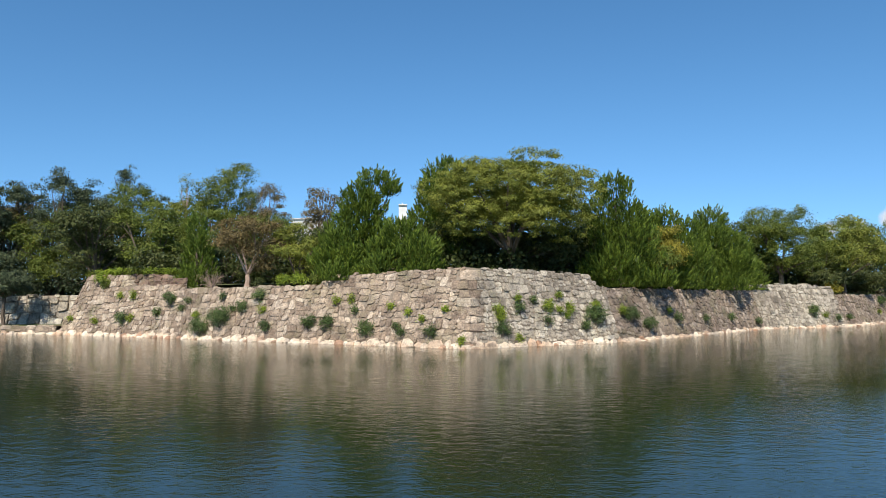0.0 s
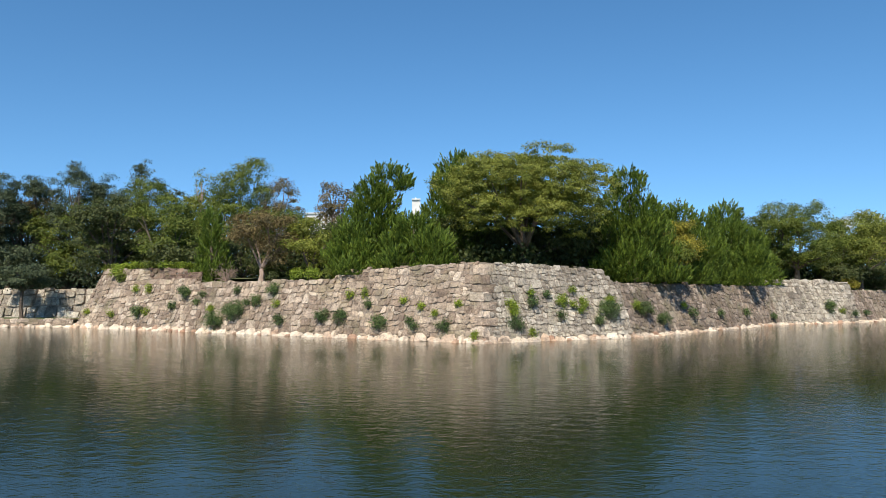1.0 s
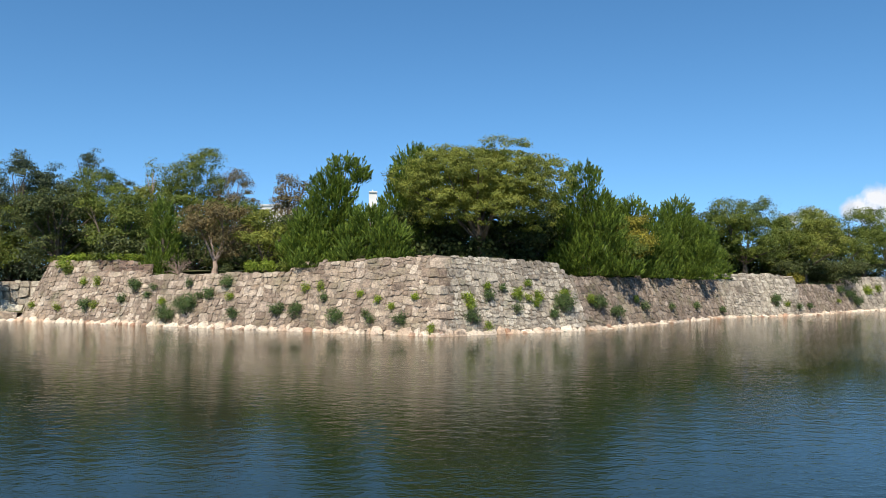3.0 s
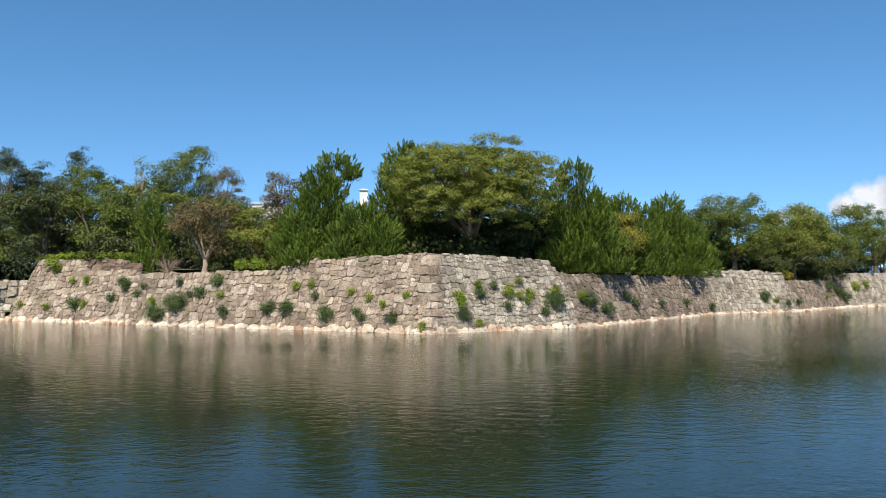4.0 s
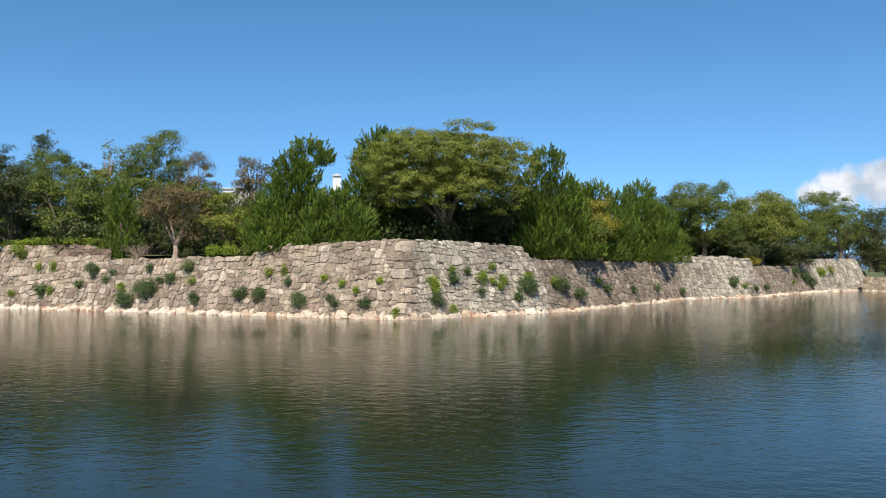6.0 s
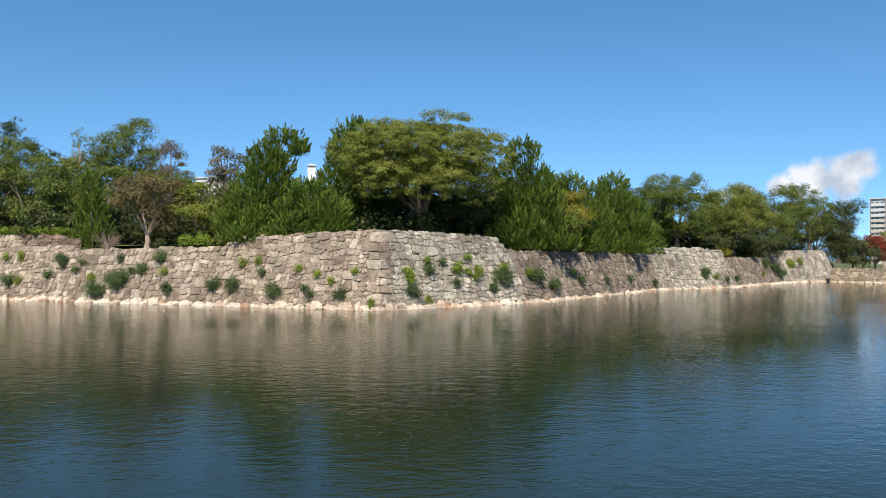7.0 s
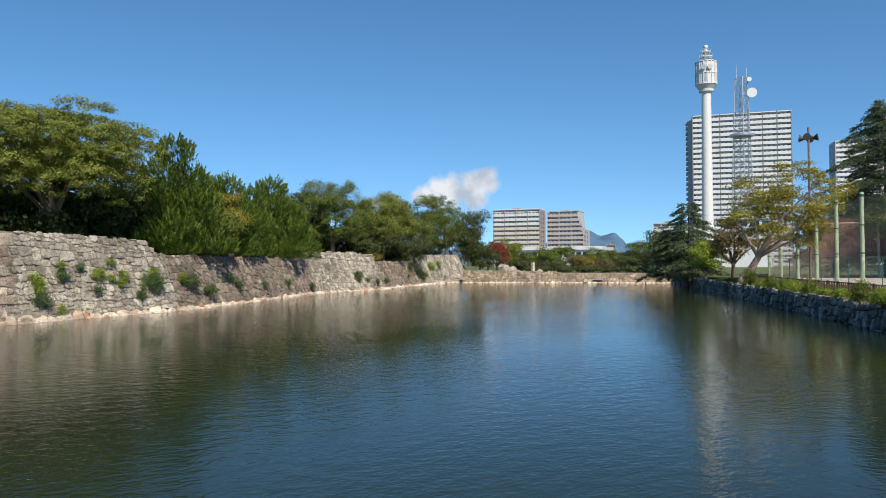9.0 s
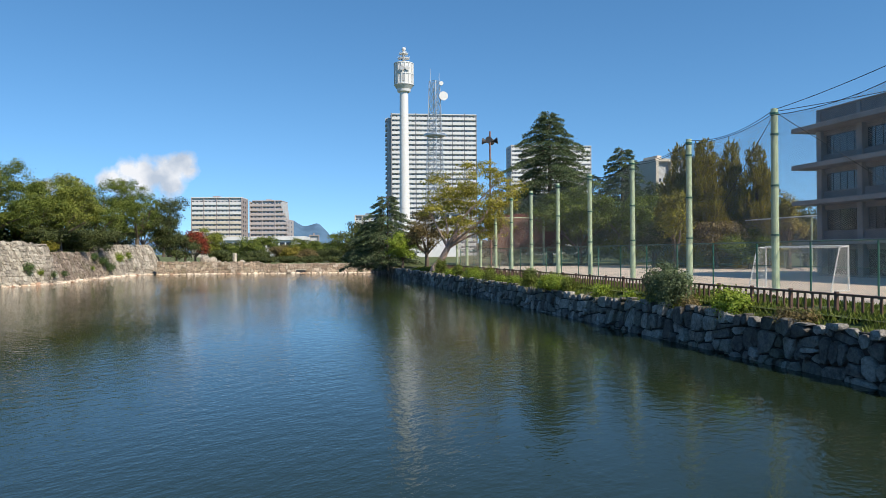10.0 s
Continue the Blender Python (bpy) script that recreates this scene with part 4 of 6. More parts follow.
KINDS = {"d": ("dark", "dark green shrub rooted in the wall joints"), "g": ("green", "green leafy shrub rooted in the wall joints"), "v": ("vine", "bright yellow-green creeper on the wall stones")}
seed = 400
for f, plants in WALL_PLANTS:
    for u, z, w, kind in plants:
        leaf, label = KINDS[kind]
        seed += 1
        tagged(shrub("wall_shrub" if kind != "v" else "creeper", f.at(u, z, 0.22), w * 1.1, w * (1.05 if kind != "v" else 1.2), "bush" if kind != "v" else leaf, seed, label, 0.11, droop=0.35 if kind == "v" else 0.12, per=26), group="plants on the castle walls")
# creepers over the western wall top
for i, (u, dz, w) in enumerate(((2.2, 0.1, 2.2), (4.3, 0.25, 2.4), (6.6, 0.3, 2.6), (9.2, 0.3, 2.6), (11.8, 0.25, 2.6), (4.6, -0.6, 1.6), (5.6, -1.1, 1.3), (14.2, 0.2, 2.0))):
    tagged(shrub("creeper_patch", f_left.at(u, 6.3 + dz, -0.5 if dz > 0 else 0.15), w, 0.75 if dz > 0 else 1.1, "vine" if i % 3 else "green", 470 + i, "green creeper spilling over the wall top", 0.2, droop=0.2), group="creepers on the wall top")

# added undergrowth behind the wall tops, closing sky gaps; dark leaves stand in for shade
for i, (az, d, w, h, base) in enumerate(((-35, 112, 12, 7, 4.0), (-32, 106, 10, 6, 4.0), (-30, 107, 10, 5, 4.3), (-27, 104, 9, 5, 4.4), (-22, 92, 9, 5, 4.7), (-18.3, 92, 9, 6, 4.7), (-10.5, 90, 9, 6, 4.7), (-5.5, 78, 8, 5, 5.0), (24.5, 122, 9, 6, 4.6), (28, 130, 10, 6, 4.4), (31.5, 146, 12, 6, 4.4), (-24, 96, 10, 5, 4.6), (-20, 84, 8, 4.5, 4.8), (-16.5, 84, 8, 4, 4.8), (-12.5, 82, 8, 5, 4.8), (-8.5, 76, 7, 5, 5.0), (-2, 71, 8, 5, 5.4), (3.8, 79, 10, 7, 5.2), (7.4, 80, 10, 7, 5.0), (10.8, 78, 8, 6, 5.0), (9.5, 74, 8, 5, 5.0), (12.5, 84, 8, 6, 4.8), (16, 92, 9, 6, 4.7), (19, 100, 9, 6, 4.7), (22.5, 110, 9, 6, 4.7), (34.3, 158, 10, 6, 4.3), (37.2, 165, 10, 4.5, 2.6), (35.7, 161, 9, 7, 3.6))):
    broadleaf("undergrowth_tree", spot(az, d, base), h * 1.25, w * 1.15, "feather" if az < -25 else "dark", 500 + i, "dense undergrowth filling gaps, dark where it stands in for shade", bottom=0.0, lumps=8, size=0.36, deep=5)

# old stub wall on the western rampart


class Raised(Face):
    def at(self, u, z, off=0.0):
        p = Face.at(self, u, z, off)
        return Vector((p.x, p.y, z + 5.15))


f_stub = Raised(f_left.at(8.9, 5.2, -0.3).xy.to_3d(), f_left.at(17.4, 5.2, -0.3).xy.to_3d(), 0.1, 0, 0)
stone_wall("wall_stub", f_stub, [(0, 1.35), (5.5, 1.3), (6.4, 0.9), (9, 0.8)], M_RUSSET, "short wall of large brown stones on the rampart", 31, row=(0.4, 0.55), width=(0.8, 1.6))

# ---- the near bank with its fence ----
E1, E2 = Vector((0.70711, 0.70711, 0)), Vector((0.70711, -0.70711, 0))


def bank(s, o, z=0.0):
    """A place s metres along the eastern bank and o metres back from the water's edge."""
    p = Vector((11.3, -11.3, 0)) + E1 * s + E2 * o
    return Vector((p.x, p.y, z))


def bank_m(s, o, z=0.0):
    """A pose there, with x along the bank and y back from the water."""
    m = Matrix((E1, E2, Vector((0, 0, 1)))).transposed().to_4x4()
    m = Matrix.Translation(bank(s, o, z)) @ m
    return m


M_GREENPOLE = plain("pale green painted steel", (0.42, 0.50, 0.33), 0.45, 0, 0.18, 3)
M_DKGREEN = plain("dark green painted steel", (0.03, 0.12, 0.085), 0.45, 0, 0.3, 3)
M_BROWNBAR = plain("brown painted steel", (0.12, 0.065, 0.045), 0.55, 0, 0.35, 4)
M_WHITE = plain("white paint", (0.66, 0.66, 0.65), 0.5, 0, 0.12, 1.5)
M_STEEL = plain("galvanised steel", (0.45, 0.47, 0.49), 0.4, 0.7, 0.25, 2)
M_CABLE = plain("black cable", (0.03, 0.03, 0.032), 0.6)


def strip(name, pts, material, label):
    """A flat sheet of ground from its outline."""
    return tagged(raw(name, pts, [tuple(range(len(pts)))], material), label, "ground", kind="structure")


strip("yard", [bank(2, 5.5, BANK + 0.006), bank(2, 60, BANK + 0.006), bank(100, 44, BANK + 0.006), bank(103, 5.5, BANK + 0.006)], M_SAND, "sandy school sports ground")
strip("far_path", [Vector((90, 124, BANK + 0.012)), Vector((112.8, 91.8, BANK + 0.012)), Vector((116, 94, BANK + 0.012)), Vector((92, 129, BANK + 0.012))], M_SAND, "pale footpath along the far bank")


def grass_tufts():
    rg = np.random.default_rng(77)
    n = 30000
    s, o = rg.uniform(10, 100, n), rg.uniform(0.3, 5.3, n)
    base = np.array([bank(0, 0)])[0]
    p = base + np.outer(s, E1) + np.outer(o, E2)
    p[:, 2] = np.interp(o, (0.3, 0.75, 1.35), (1.34, 1.5, BANK)) - 0.02
    keep = np.array([noise.noise((x * 0.5, y * 0.5, 3.0)) > -0.25 for x, y in p[:, :2]])
    p = np.repeat(p[keep], 3, 0) + rg.normal(size=(keep.sum() * 3, 3)) * np.array([0.1, 0.1, 0])
    a = rg.normal(size=p.shape) * 0.35 + np.array([0, 0, 1])
    return tagged(blades("grass", p, a, rg.normal(size=p.shape), rg.uniform(0.08, 0.26, len(p)), 0.05, LEAF["green"], None), "rough grass on the bank", "grass", kind="stuff")


grass_tufts()


def bar_fence(s0, s1):
    fence = empty("bar_fence", bank(s0, 1.9, BANK), "low brown steel bar fence along the bank", "fence")
    bm = bmesh.new()
    box(bm, (-0.045, -0.03, -0.05), (0.045, 0.03, 0.62), bank_m(0, 0).to_3x3().to_4x4(), 0.01)
    bar = part("bar", bm, M_BROWNBAR, fence)
    n = int((s1 - s0) / 0.38)
    for i in range(1, n):
        b = new("bar", bar.data)
        b.parent = fence
        b.location = E1 * (0.38 * i)
    for k in range(0, n, 6):
        bm = bmesh.new()
        box(bm, (k * 0.38 - 0.02, -0.045, 0.6), (min(k + 6, n) * 0.38 - 0.03, 0.045, 0.68), Matrix((E1, E2, Vector((0, 0, 1)))).transposed().to_4x4(), 0.012)
        part("rail", bm, M_BROWNBAR, fence)
        bm = bmesh.new()
        box(bm, (k * 0.38 - 0.06, -0.06, -0.1), (k * 0.38 + 0.06, 0.06, 0.74), Matrix((E1, E2, Vector((0, 0, 1)))).transposed().to_4x4(), 0.012)
        part("post", bm, M_BROWNBAR, fence)
    return fence


bar_fence(12, 88)


def net_mat(name, colour, cell, wire):
    """Knotted netting: thin cords on a grid, open between them."""
    m, nt, b = mat(name)
    b.inputs["Base Color"].default_value = (*colour, 1)
    b.inputs["Roughness"].default_value = 0.8
    tc = nt.nodes.new("ShaderNodeTexCoord")
    mp = nt.nodes.new("ShaderNodeMapping")
    mp.inputs["Rotation"].default_value = (0, radians(45), 0)
    flat, both, put = nt.nodes.new("ShaderNodeSeparateXYZ"), nt.nodes.new("ShaderNodeMath"), nt.nodes.new("ShaderNodeCombineXYZ")
    nt.links.new(tc.outputs["Object"], flat.inputs[0])
    nt.links.new(flat.outputs["X"], both.inputs[0])
    nt.links.new(flat.outputs["Y"], both.inputs[1])
    nt.links.new(both.outputs[0], put.inputs["X"])
    nt.links.new(flat.outputs["Z"], put.inputs["Z"])
    nt.links.new(put.outputs[0], mp.inputs[0])
    sep = nt.nodes.new("ShaderNodeSeparateXYZ")
    nt.links.new(mp.outputs[0], sep.inputs[0])
    best = None
    for axis in ("X", "Z"):
        w = nt.nodes.new("ShaderNodeMath")
        w.operation = "PINGPONG"
        w.inputs[1].default_value = cell / 2
        nt.links.new(sep.outputs[axis], w.inputs[0])
        lt = nt.nodes.new("ShaderNodeMath")
        lt.operation = "LESS_THAN"
        lt.inputs[1].default_value = wire / 2
        nt.links.new(w.outputs[0], lt.inputs[0])
        if best is None:
            best = lt.outputs[0]
        else:
            mx = nt.nodes.new("ShaderNodeMath")
            mx.operation = "MAXIMUM"
            nt.links.new(best, mx.inputs[0])
            nt.links.new(lt.outputs[0], mx.inputs[1])
            best = mx.outputs[0]
    tr, ms = nt.nodes.new("ShaderNodeBsdfTransparent"), nt.nodes.new("ShaderNodeMixShader")
    nt.links.new(best, ms.inputs[0])
    nt.links.new(tr.outputs[0], ms.inputs[1])
    nt.links.new(b.outputs[0], ms.inputs[2])
    nt.links.new(ms.outputs[0], nt.nodes["Material Output"].inputs[0])
    return m


M_NET = net_mat("brown ball netting", (0.34, 0.27, 0.23), 0.06, 0.0085)
M_CHAIN = net_mat("green chain link", (0.3, 0.38, 0.34), 0.07, 0.011)
M_GOALNET = net_mat("white goal netting", (0.6, 0.6, 0.58), 0.13, 0.011)
POLES = [(104.7, 9.0), (98.5, 9.35), (91.1, 9.5), (83.9, 9.6), (77.5, 9.9), (70.7, 10.1), (63.1, 10.15), (55.8, 10.25), (48.2, 10.4), (40.6, 10.75), (32.5, 11.05), (24.0, 11.3), (15.5, 11.5)]
NET_O = 8.0
for s, top in POLES:
    pole = empty("net_pole", bank(s, NET_O, BANK), "tall pale green steel pole holding a ball net", "pole", "ball net poles")
    bm = bmesh.new()
    tube(bm, [(0, 0, -0.2), (0, 0, 3), (0, 0, top - BANK)], [0.19, 0.185, 0.17], 12)
    shaft = part("shaft", bm, M_GREENPOLE, pole)
    for z in (2.9, 5.4, 8.0, top - BANK - 0.25):
        if z < top - BANK:
            bm = bmesh.new()
            tube(bm, [(0, 0, z - 0.05), (0, 0, z + 0.05)], [0.215, 0.215], 12)
            box(bm, (0.18, -0.04, z - 0.05), (0.34, 0.04, z + 0.05))
            part("clamp", bm, M_DKGREEN, shaft)
for (s1, t1), (s0, t0) in zip(POLES, POLES[1:]):
    m = bank_m(s0, NET_O - 0.22, 0)
    n = 6
    L = s1 - s0
    tops = [t0 + (t1 - t0) * i / n - 0.35 - 1.1 * (0.25 - (i / n - 0.5) ** 2) for i in range(n + 1)]
    v = [(L * i / n, 0.25 * math.sin(math.pi * i / n), z) for i in range(n + 1) for z in (BANK + 2.5, tops[i] * 0.6 + 1.7, tops[i])]
    fs = [(3 * i + j, 3 * i + 3 + j, 3 * i + 4 + j, 3 * i + 1 + j) for i in range(n) for j in range(2)]
    net = raw("ball_net", v, fs, M_NET)
    net.matrix_world = m
    tagged(net, "brown ball net hung between green poles", "net", "ball net panels")
    bm = bmesh.new()
    tube(bm, [(L * i / n, 0.25 * math.sin(math.pi * i / n), tops[i]) for i in range(n + 1)], [0.02] * (n + 1), 5)
    cable = part("edge_cable", bm, M_CABLE, net)
# return of the net at its far end
for o in (NET_O + 13.5,):
    pole = empty("net_pole", bank(104.7, o, BANK), "tall pale green steel pole holding a ball net", "pole", "ball net poles")
    bm = bmesh.new()
    tube(bm, [(0, 0, -0.2), (0, 0, 7.4)], [0.17, 0.16], 10)
    part("shaft", bm, M_GREENPOLE, pole)
end = raw("ball_net", [(0, 0, BANK), (0, 13.5, BANK), (0, 13.5, 9.0), (0, 0, 9.0)], [(0, 1, 2, 3)], M_NET)
end.matrix_world = bank_m(104.7, NET_O, 0)
tagged(end, "brown ball net closing the far end", "net", "ball net panels")
bm = bmesh.new()
tube(bm, [(0, 0, 9.0), (0, 13.5, 9.0)], [0.07, 0.07], 6)
part("top_bar", bm, M_GREENPOLE, end)


M_SCREEN = net_mat("dark red-brown wind screen", (0.12, 0.04, 0.03), 0.05, 0.034)
screen = raw("wind_screen", [(0, 0, 3.9), (0, 11, 3.9), (0, 11, 9.8), (0, 0, 9.6)], [(0, 1, 2, 3)], M_SCREEN)
screen.matrix_world = bank_m(105.4, NET_O + 6, 0)
tagged(screen, "dark red-brown wind screen behind the net", "net")


def chain_fence(s0, s1, o, high, step=4.1):
    fence = empty("chain_link_fence", bank(s0, o, BANK), "dark green chain-link fence round the sports ground", "fence")
    r = Matrix((E1, E2, Vector((0, 0, 1)))).transposed().to_4x4()
    n = int((s1 - s0) / step)
    for i in range(n + 1):
        bm = bmesh.new()
        tube(bm, [(0, 0, -0.1), (0, 0, high + 0.04)], [0.045, 0.045], 8)
        p = part("post", bm, M_DKGREEN, fence)
        p.location = E1 * (i * step)
        if i == n:
            break
        for z in (high, 0.12, high * 0.52):
            bm = bmesh.new()
            tube(bm, [r @ Vector((i * step, 0, z)), r @ Vector(((i + 1) * step, 0, z))], [0.032, 0.032] if z == high else [0.015, 0.015], 6)
            part("rail", bm, M_DKGREEN, fence)
        pn = raw("mesh_panel", [(0, 0, 0.05), (step, 0, 0.05), (step, 0, high), (0, 0, high)], [(0, 1, 2, 3)], M_CHAIN, fence)
        pn.matrix_basis = Matrix.Translation(E1 * (i * step)) @ r
    return fence


chain_fence(14, 104.5, NET_O + 0.35, 2.55)


# bank plants
for i, (s, w, leaf) in enumerate(((75.4, 1.5, "vine"), (71.5, 1.2, "green"), (65.7, 2.2, "vine"), (63, 1.3, "vine"), (52.6, 1.3, "vine"), (49.3, 1.3, "green"), (45.2, 2.0, "vine"), (43.4, 2.0, "vine"), (41.8, 1.0, "green"), (37.1, 1.2, "vine"), (30.2, 2.1, "dark"), (29.2, 1.7, "dark"), (25.2, 1.9, "vine"), (33.6, 0.6, "vine"), (59.8, 1.2, "green"), (56.2, 1.0, "vine"), (81, 1.8, "green"))):
    tagged(shrub("bank_shrub", bank(s, 0.55, BANK - 0.25), w, w * (1.0 if leaf != "vine" else 0.5), "cedar" if leaf == "dark" else leaf, 600 + i, "leafy shrub hanging over the bank wall" if leaf != "dark" else "dark glossy shrub on the bank wall", 0.11, droop=0.1, per=48), group="shrubs on the bank")
for i, s in enumerate((21.8, 20.9, 28.0)):
    tagged(shrub("dry_grass_clump", bank(s, 0.5, BANK - 0.35), 0.8, 0.4, "brown", 630 + i, "clump of dry brown grass on the bank", 0.09, "grass", per=60), group="dry grass clumps")


def glass_mat(name, colour):
    m, nt, b = mat(name)
    c = ramp(nt, each_random(nt), [(0, tuple(x * 0.6 for x in colour)), (1, tuple(min(1, x * 1.5) for x in colour))])
    nt.links.new(c, b.inputs["Base Color"])
    b.inputs["Roughness"].default_value = 0.08
    b.inputs["Specular IOR Level"].default_value = 0.7
    return m


M_GLASS = glass_mat("dark window glass", (0.03, 0.035, 0.04))
M_PALEGLASS = glass_mat("pale bluish glass", (0.45, 0.5, 0.52))


# ---- goal and sports ground ----
def goal(s, o, turn):
    g = empty("goal", bank(s, o, BANK), "white handball goal with a white net", "goal")
    g.rotation_euler = (0, 0, radians(turn))
    w, h, d = 5.0, 2.3, 1.4
    for x in (0, w):
        bm = bmesh.new()
        tube(bm, [(x, 0, 0), (x, 0, h)], [0.045, 0.045], 8)
        part("post", bm, M_WHITE, g)
        bm = bmesh.new()
        tube(bm, [(x, 0, h), (x, 0.7, h - 0.05), (x, d, 0.03), (x, 0, 0.03)], [0.035] * 4, 6)
        part("side_frame", bm, M_WHITE, g)
    bm = bmesh.new()
    tube(bm, [(0, 0, h), (w, 0, h)], [0.06, 0.06], 8)
    part("crossbar", bm, M_WHITE, g)
    raw("net", [(0, 0, h), (w, 0, h), (w, 0.7, h - 0.1), (0, 0.7, h - 0.1), (w, d, 0.05), (0, d, 0.05), (0, 0, 0), (w, 0, 0)], [(0, 1, 2, 3), (3, 2, 4, 5), (0, 3, 5, 6), (1, 2, 4, 7)], M_GOALNET, g)
    return g


goal(32.2, 12.0, 60)
# far side of the yard: hedge, fence, poles, lamps
hedge_p = [(-18, 3.0), (-11, 3.3), (-4, 3.2), (3, 3.3), (10, 3.2), (17, 3.0)]
for i, (ds, h) in enumerate(hedge_p):
    p = bank(41 + ds, 38.0, BANK)
    rg = np.random.default_rng(650 + i)
    hd = empty("hedge", p, "clipped dark green hedge before the school", "hedge", "school hedge")
    n = 6000
    q = np.stack([rg.uniform(-3.6, 3.6, n), rg.uniform(-0.8, 0.8, n), rg.uniform(0.05, 1.55, n)], 1)
    side = rg.uniform(0, 1, n) < 0.6
    q[side, 1] = -0.8 + rg.normal(size=side.sum()) * 0.08
    q = q @ np.array([E1, E2, (0, 0, 1)])
    blades("leaves", q, rg.normal(size=q.shape), rg.normal(size=q.shape) * 0.5 - np.array(E2) * 0.6 + np.array([0, 0, 0.5]), 0.17, 0.11, LEAF["dark"], hd)
    bm = bmesh.new()
    for x in (-2.4, 0, 2.4):
        tube(bm, [E1 * x - Vector((0, 0, 0.1)), E1 * x + Vector((0, 0, 1.2))], [0.06, 0.03], 5)
    part("stem", bm, M_BARK, hd)
for s, o, top, rad in ((58.6, 35, 7.5, 0.14), (47.5, 35, 7.6, 0.16), (43.6, 35.5, 7.7, 0.16), (66, 37, 7.4, 0.1)):
    pole = empty("yard_pole", bank(s, o, BANK), "pale green steel pole at the yard's far side", "pole", "far yard poles")
    bm = bmesh.new()
    tube(bm, [(0, 0, -0.1), (0, 0, top - BANK)], [rad, rad * 0.9], 10)
    part("shaft", bm, M_GREENPOLE, pole)
    bm = bmesh.new()
    tube(bm, [(0, 0, top - BANK), (0, 0, top - BANK + 0.08)], [rad * 1.2, rad * 0.5], 10)
    part("cap", bm, M_GREENPOLE, pole)
back = raw("backstop_net", [(0, 0, BANK), (16, 0, BANK), (16, 0, 7.3), (0, 0, 7.3)], [(0, 1, 2, 3)], M_NET)
back.matrix_world = bank_m(58.6, 35.2, 0)
tagged(back, "backstop net in a pale steel frame", "net")
bm = bmesh.new()
tube(bm, [(0, 0, 7.3), (16, 0, 7.3)], [0.06, 0.06], 6)
part("top_bar", bm, M_WHITE, back)
lamp = empty("lamp_post", bank(34.5, 31, BANK), "slim grey lamp post with a lantern and two round floodlights", "lamp post")
bm = bmesh.new()
tube(bm, [(0, 0, -0.1), (0, 0, 5.3)], [0.09, 0.07], 8)
part("post", bm, M_STEEL, lamp)
bm = bmesh.new()
tube(bm, [(0, 0, 5.1), E1 * 1.0 + Vector((0, 0, 5.35)), E1 * 1.9 + Vector((0, 0, 5.2))], [0.05, 0.045, 0.04], 6)
part("arm", bm, M_STEEL, lamp)
bm = bmesh.new()
box(bm, (-1.4, -0.05, 3.6), (2.6, 0.05, 3.68), Matrix((E1, E2, Vector((0, 0, 1)))).transposed().to_4x4())
part("crossarm", bm, M_WHITE, lamp)
for x in (2.0, 3.0):
    bm = bmesh.new()
    c = E1 * x + Vector((0, 0, 3.6))
    tube(bm, [c - E2 * 0.32, c - E2 * 0.28, c, c + E2 * 0.2], [0.34, 0.42, 0.3, 0.12], 14)
    flood = part("floodlight", bm, M_WHITE, lamp, "round white floodlight")
    bm = bmesh.new()
    tube(bm, [c - E2 * 0.34, c - E2 * 0.33], [0.3, 0.28], 14)
    part("lens", bm, M_PALEGLASS, flood)
bm = bmesh.new()
c = E1 * 1.95 + Vector((0, 0, 5.2))
tube(bm, [c, c + Vector((0, 0, 0.1)), c + Vector((0, 0, 0.5)), c + Vector((0, 0, 0.55)), c + Vector((0, 0, 0.8))], [0.1, 0.16, 0.26, 0.3, 0.03], 8)
part("lantern", bm, M_CABLE, lamp, "dark lantern head")

# cables strung between pole tops
for i, (a, b, sag) in enumerate((((32.5, 8, 11.0), (40.6, 8, 10.7), 0.5), ((32.5, 8, 11.0), (24, 8, 11.6), 0.1), ((40.6, 8, 10.6), (48.2, 8, 10.3), 0.4), ((32.5, 8, 10.9), (20, 20, 13.5), 0.4), ((32.5, 8, 10.8), (44, 9.5, 2.2), 0.0), ((32.5, 8, 10.9), (22, 11, 3), 0.0), ((48.2, 8, 10.2), (52, 8.6, 4.5), 0.0), ((70.7, 8, 10), (74.5, 9, 4.0), 0.0))):
    pa, pb = bank(*a), bank(*b)
    bm = bmesh.new()
    tube(bm, [pa.lerp(pb, k / 8) - Vector((0, 0, sag * 4 * (k / 8) * (1 - k / 8))) for k in range(9)], [0.018] * 9, 5)
    tagged(part("cable", bm, M_CABLE), "thin dark cable from a net pole", "cable", "net pole cables")


# ---- school ----
M_CONC = plain("grey weathered concrete", (0.27, 0.255, 0.25), 0.85, 0, 0.25, 0.6)
M_CONC2 = plain("darker concrete infill", (0.2, 0.19, 0.19), 0.85, 0, 0.25, 0.6)


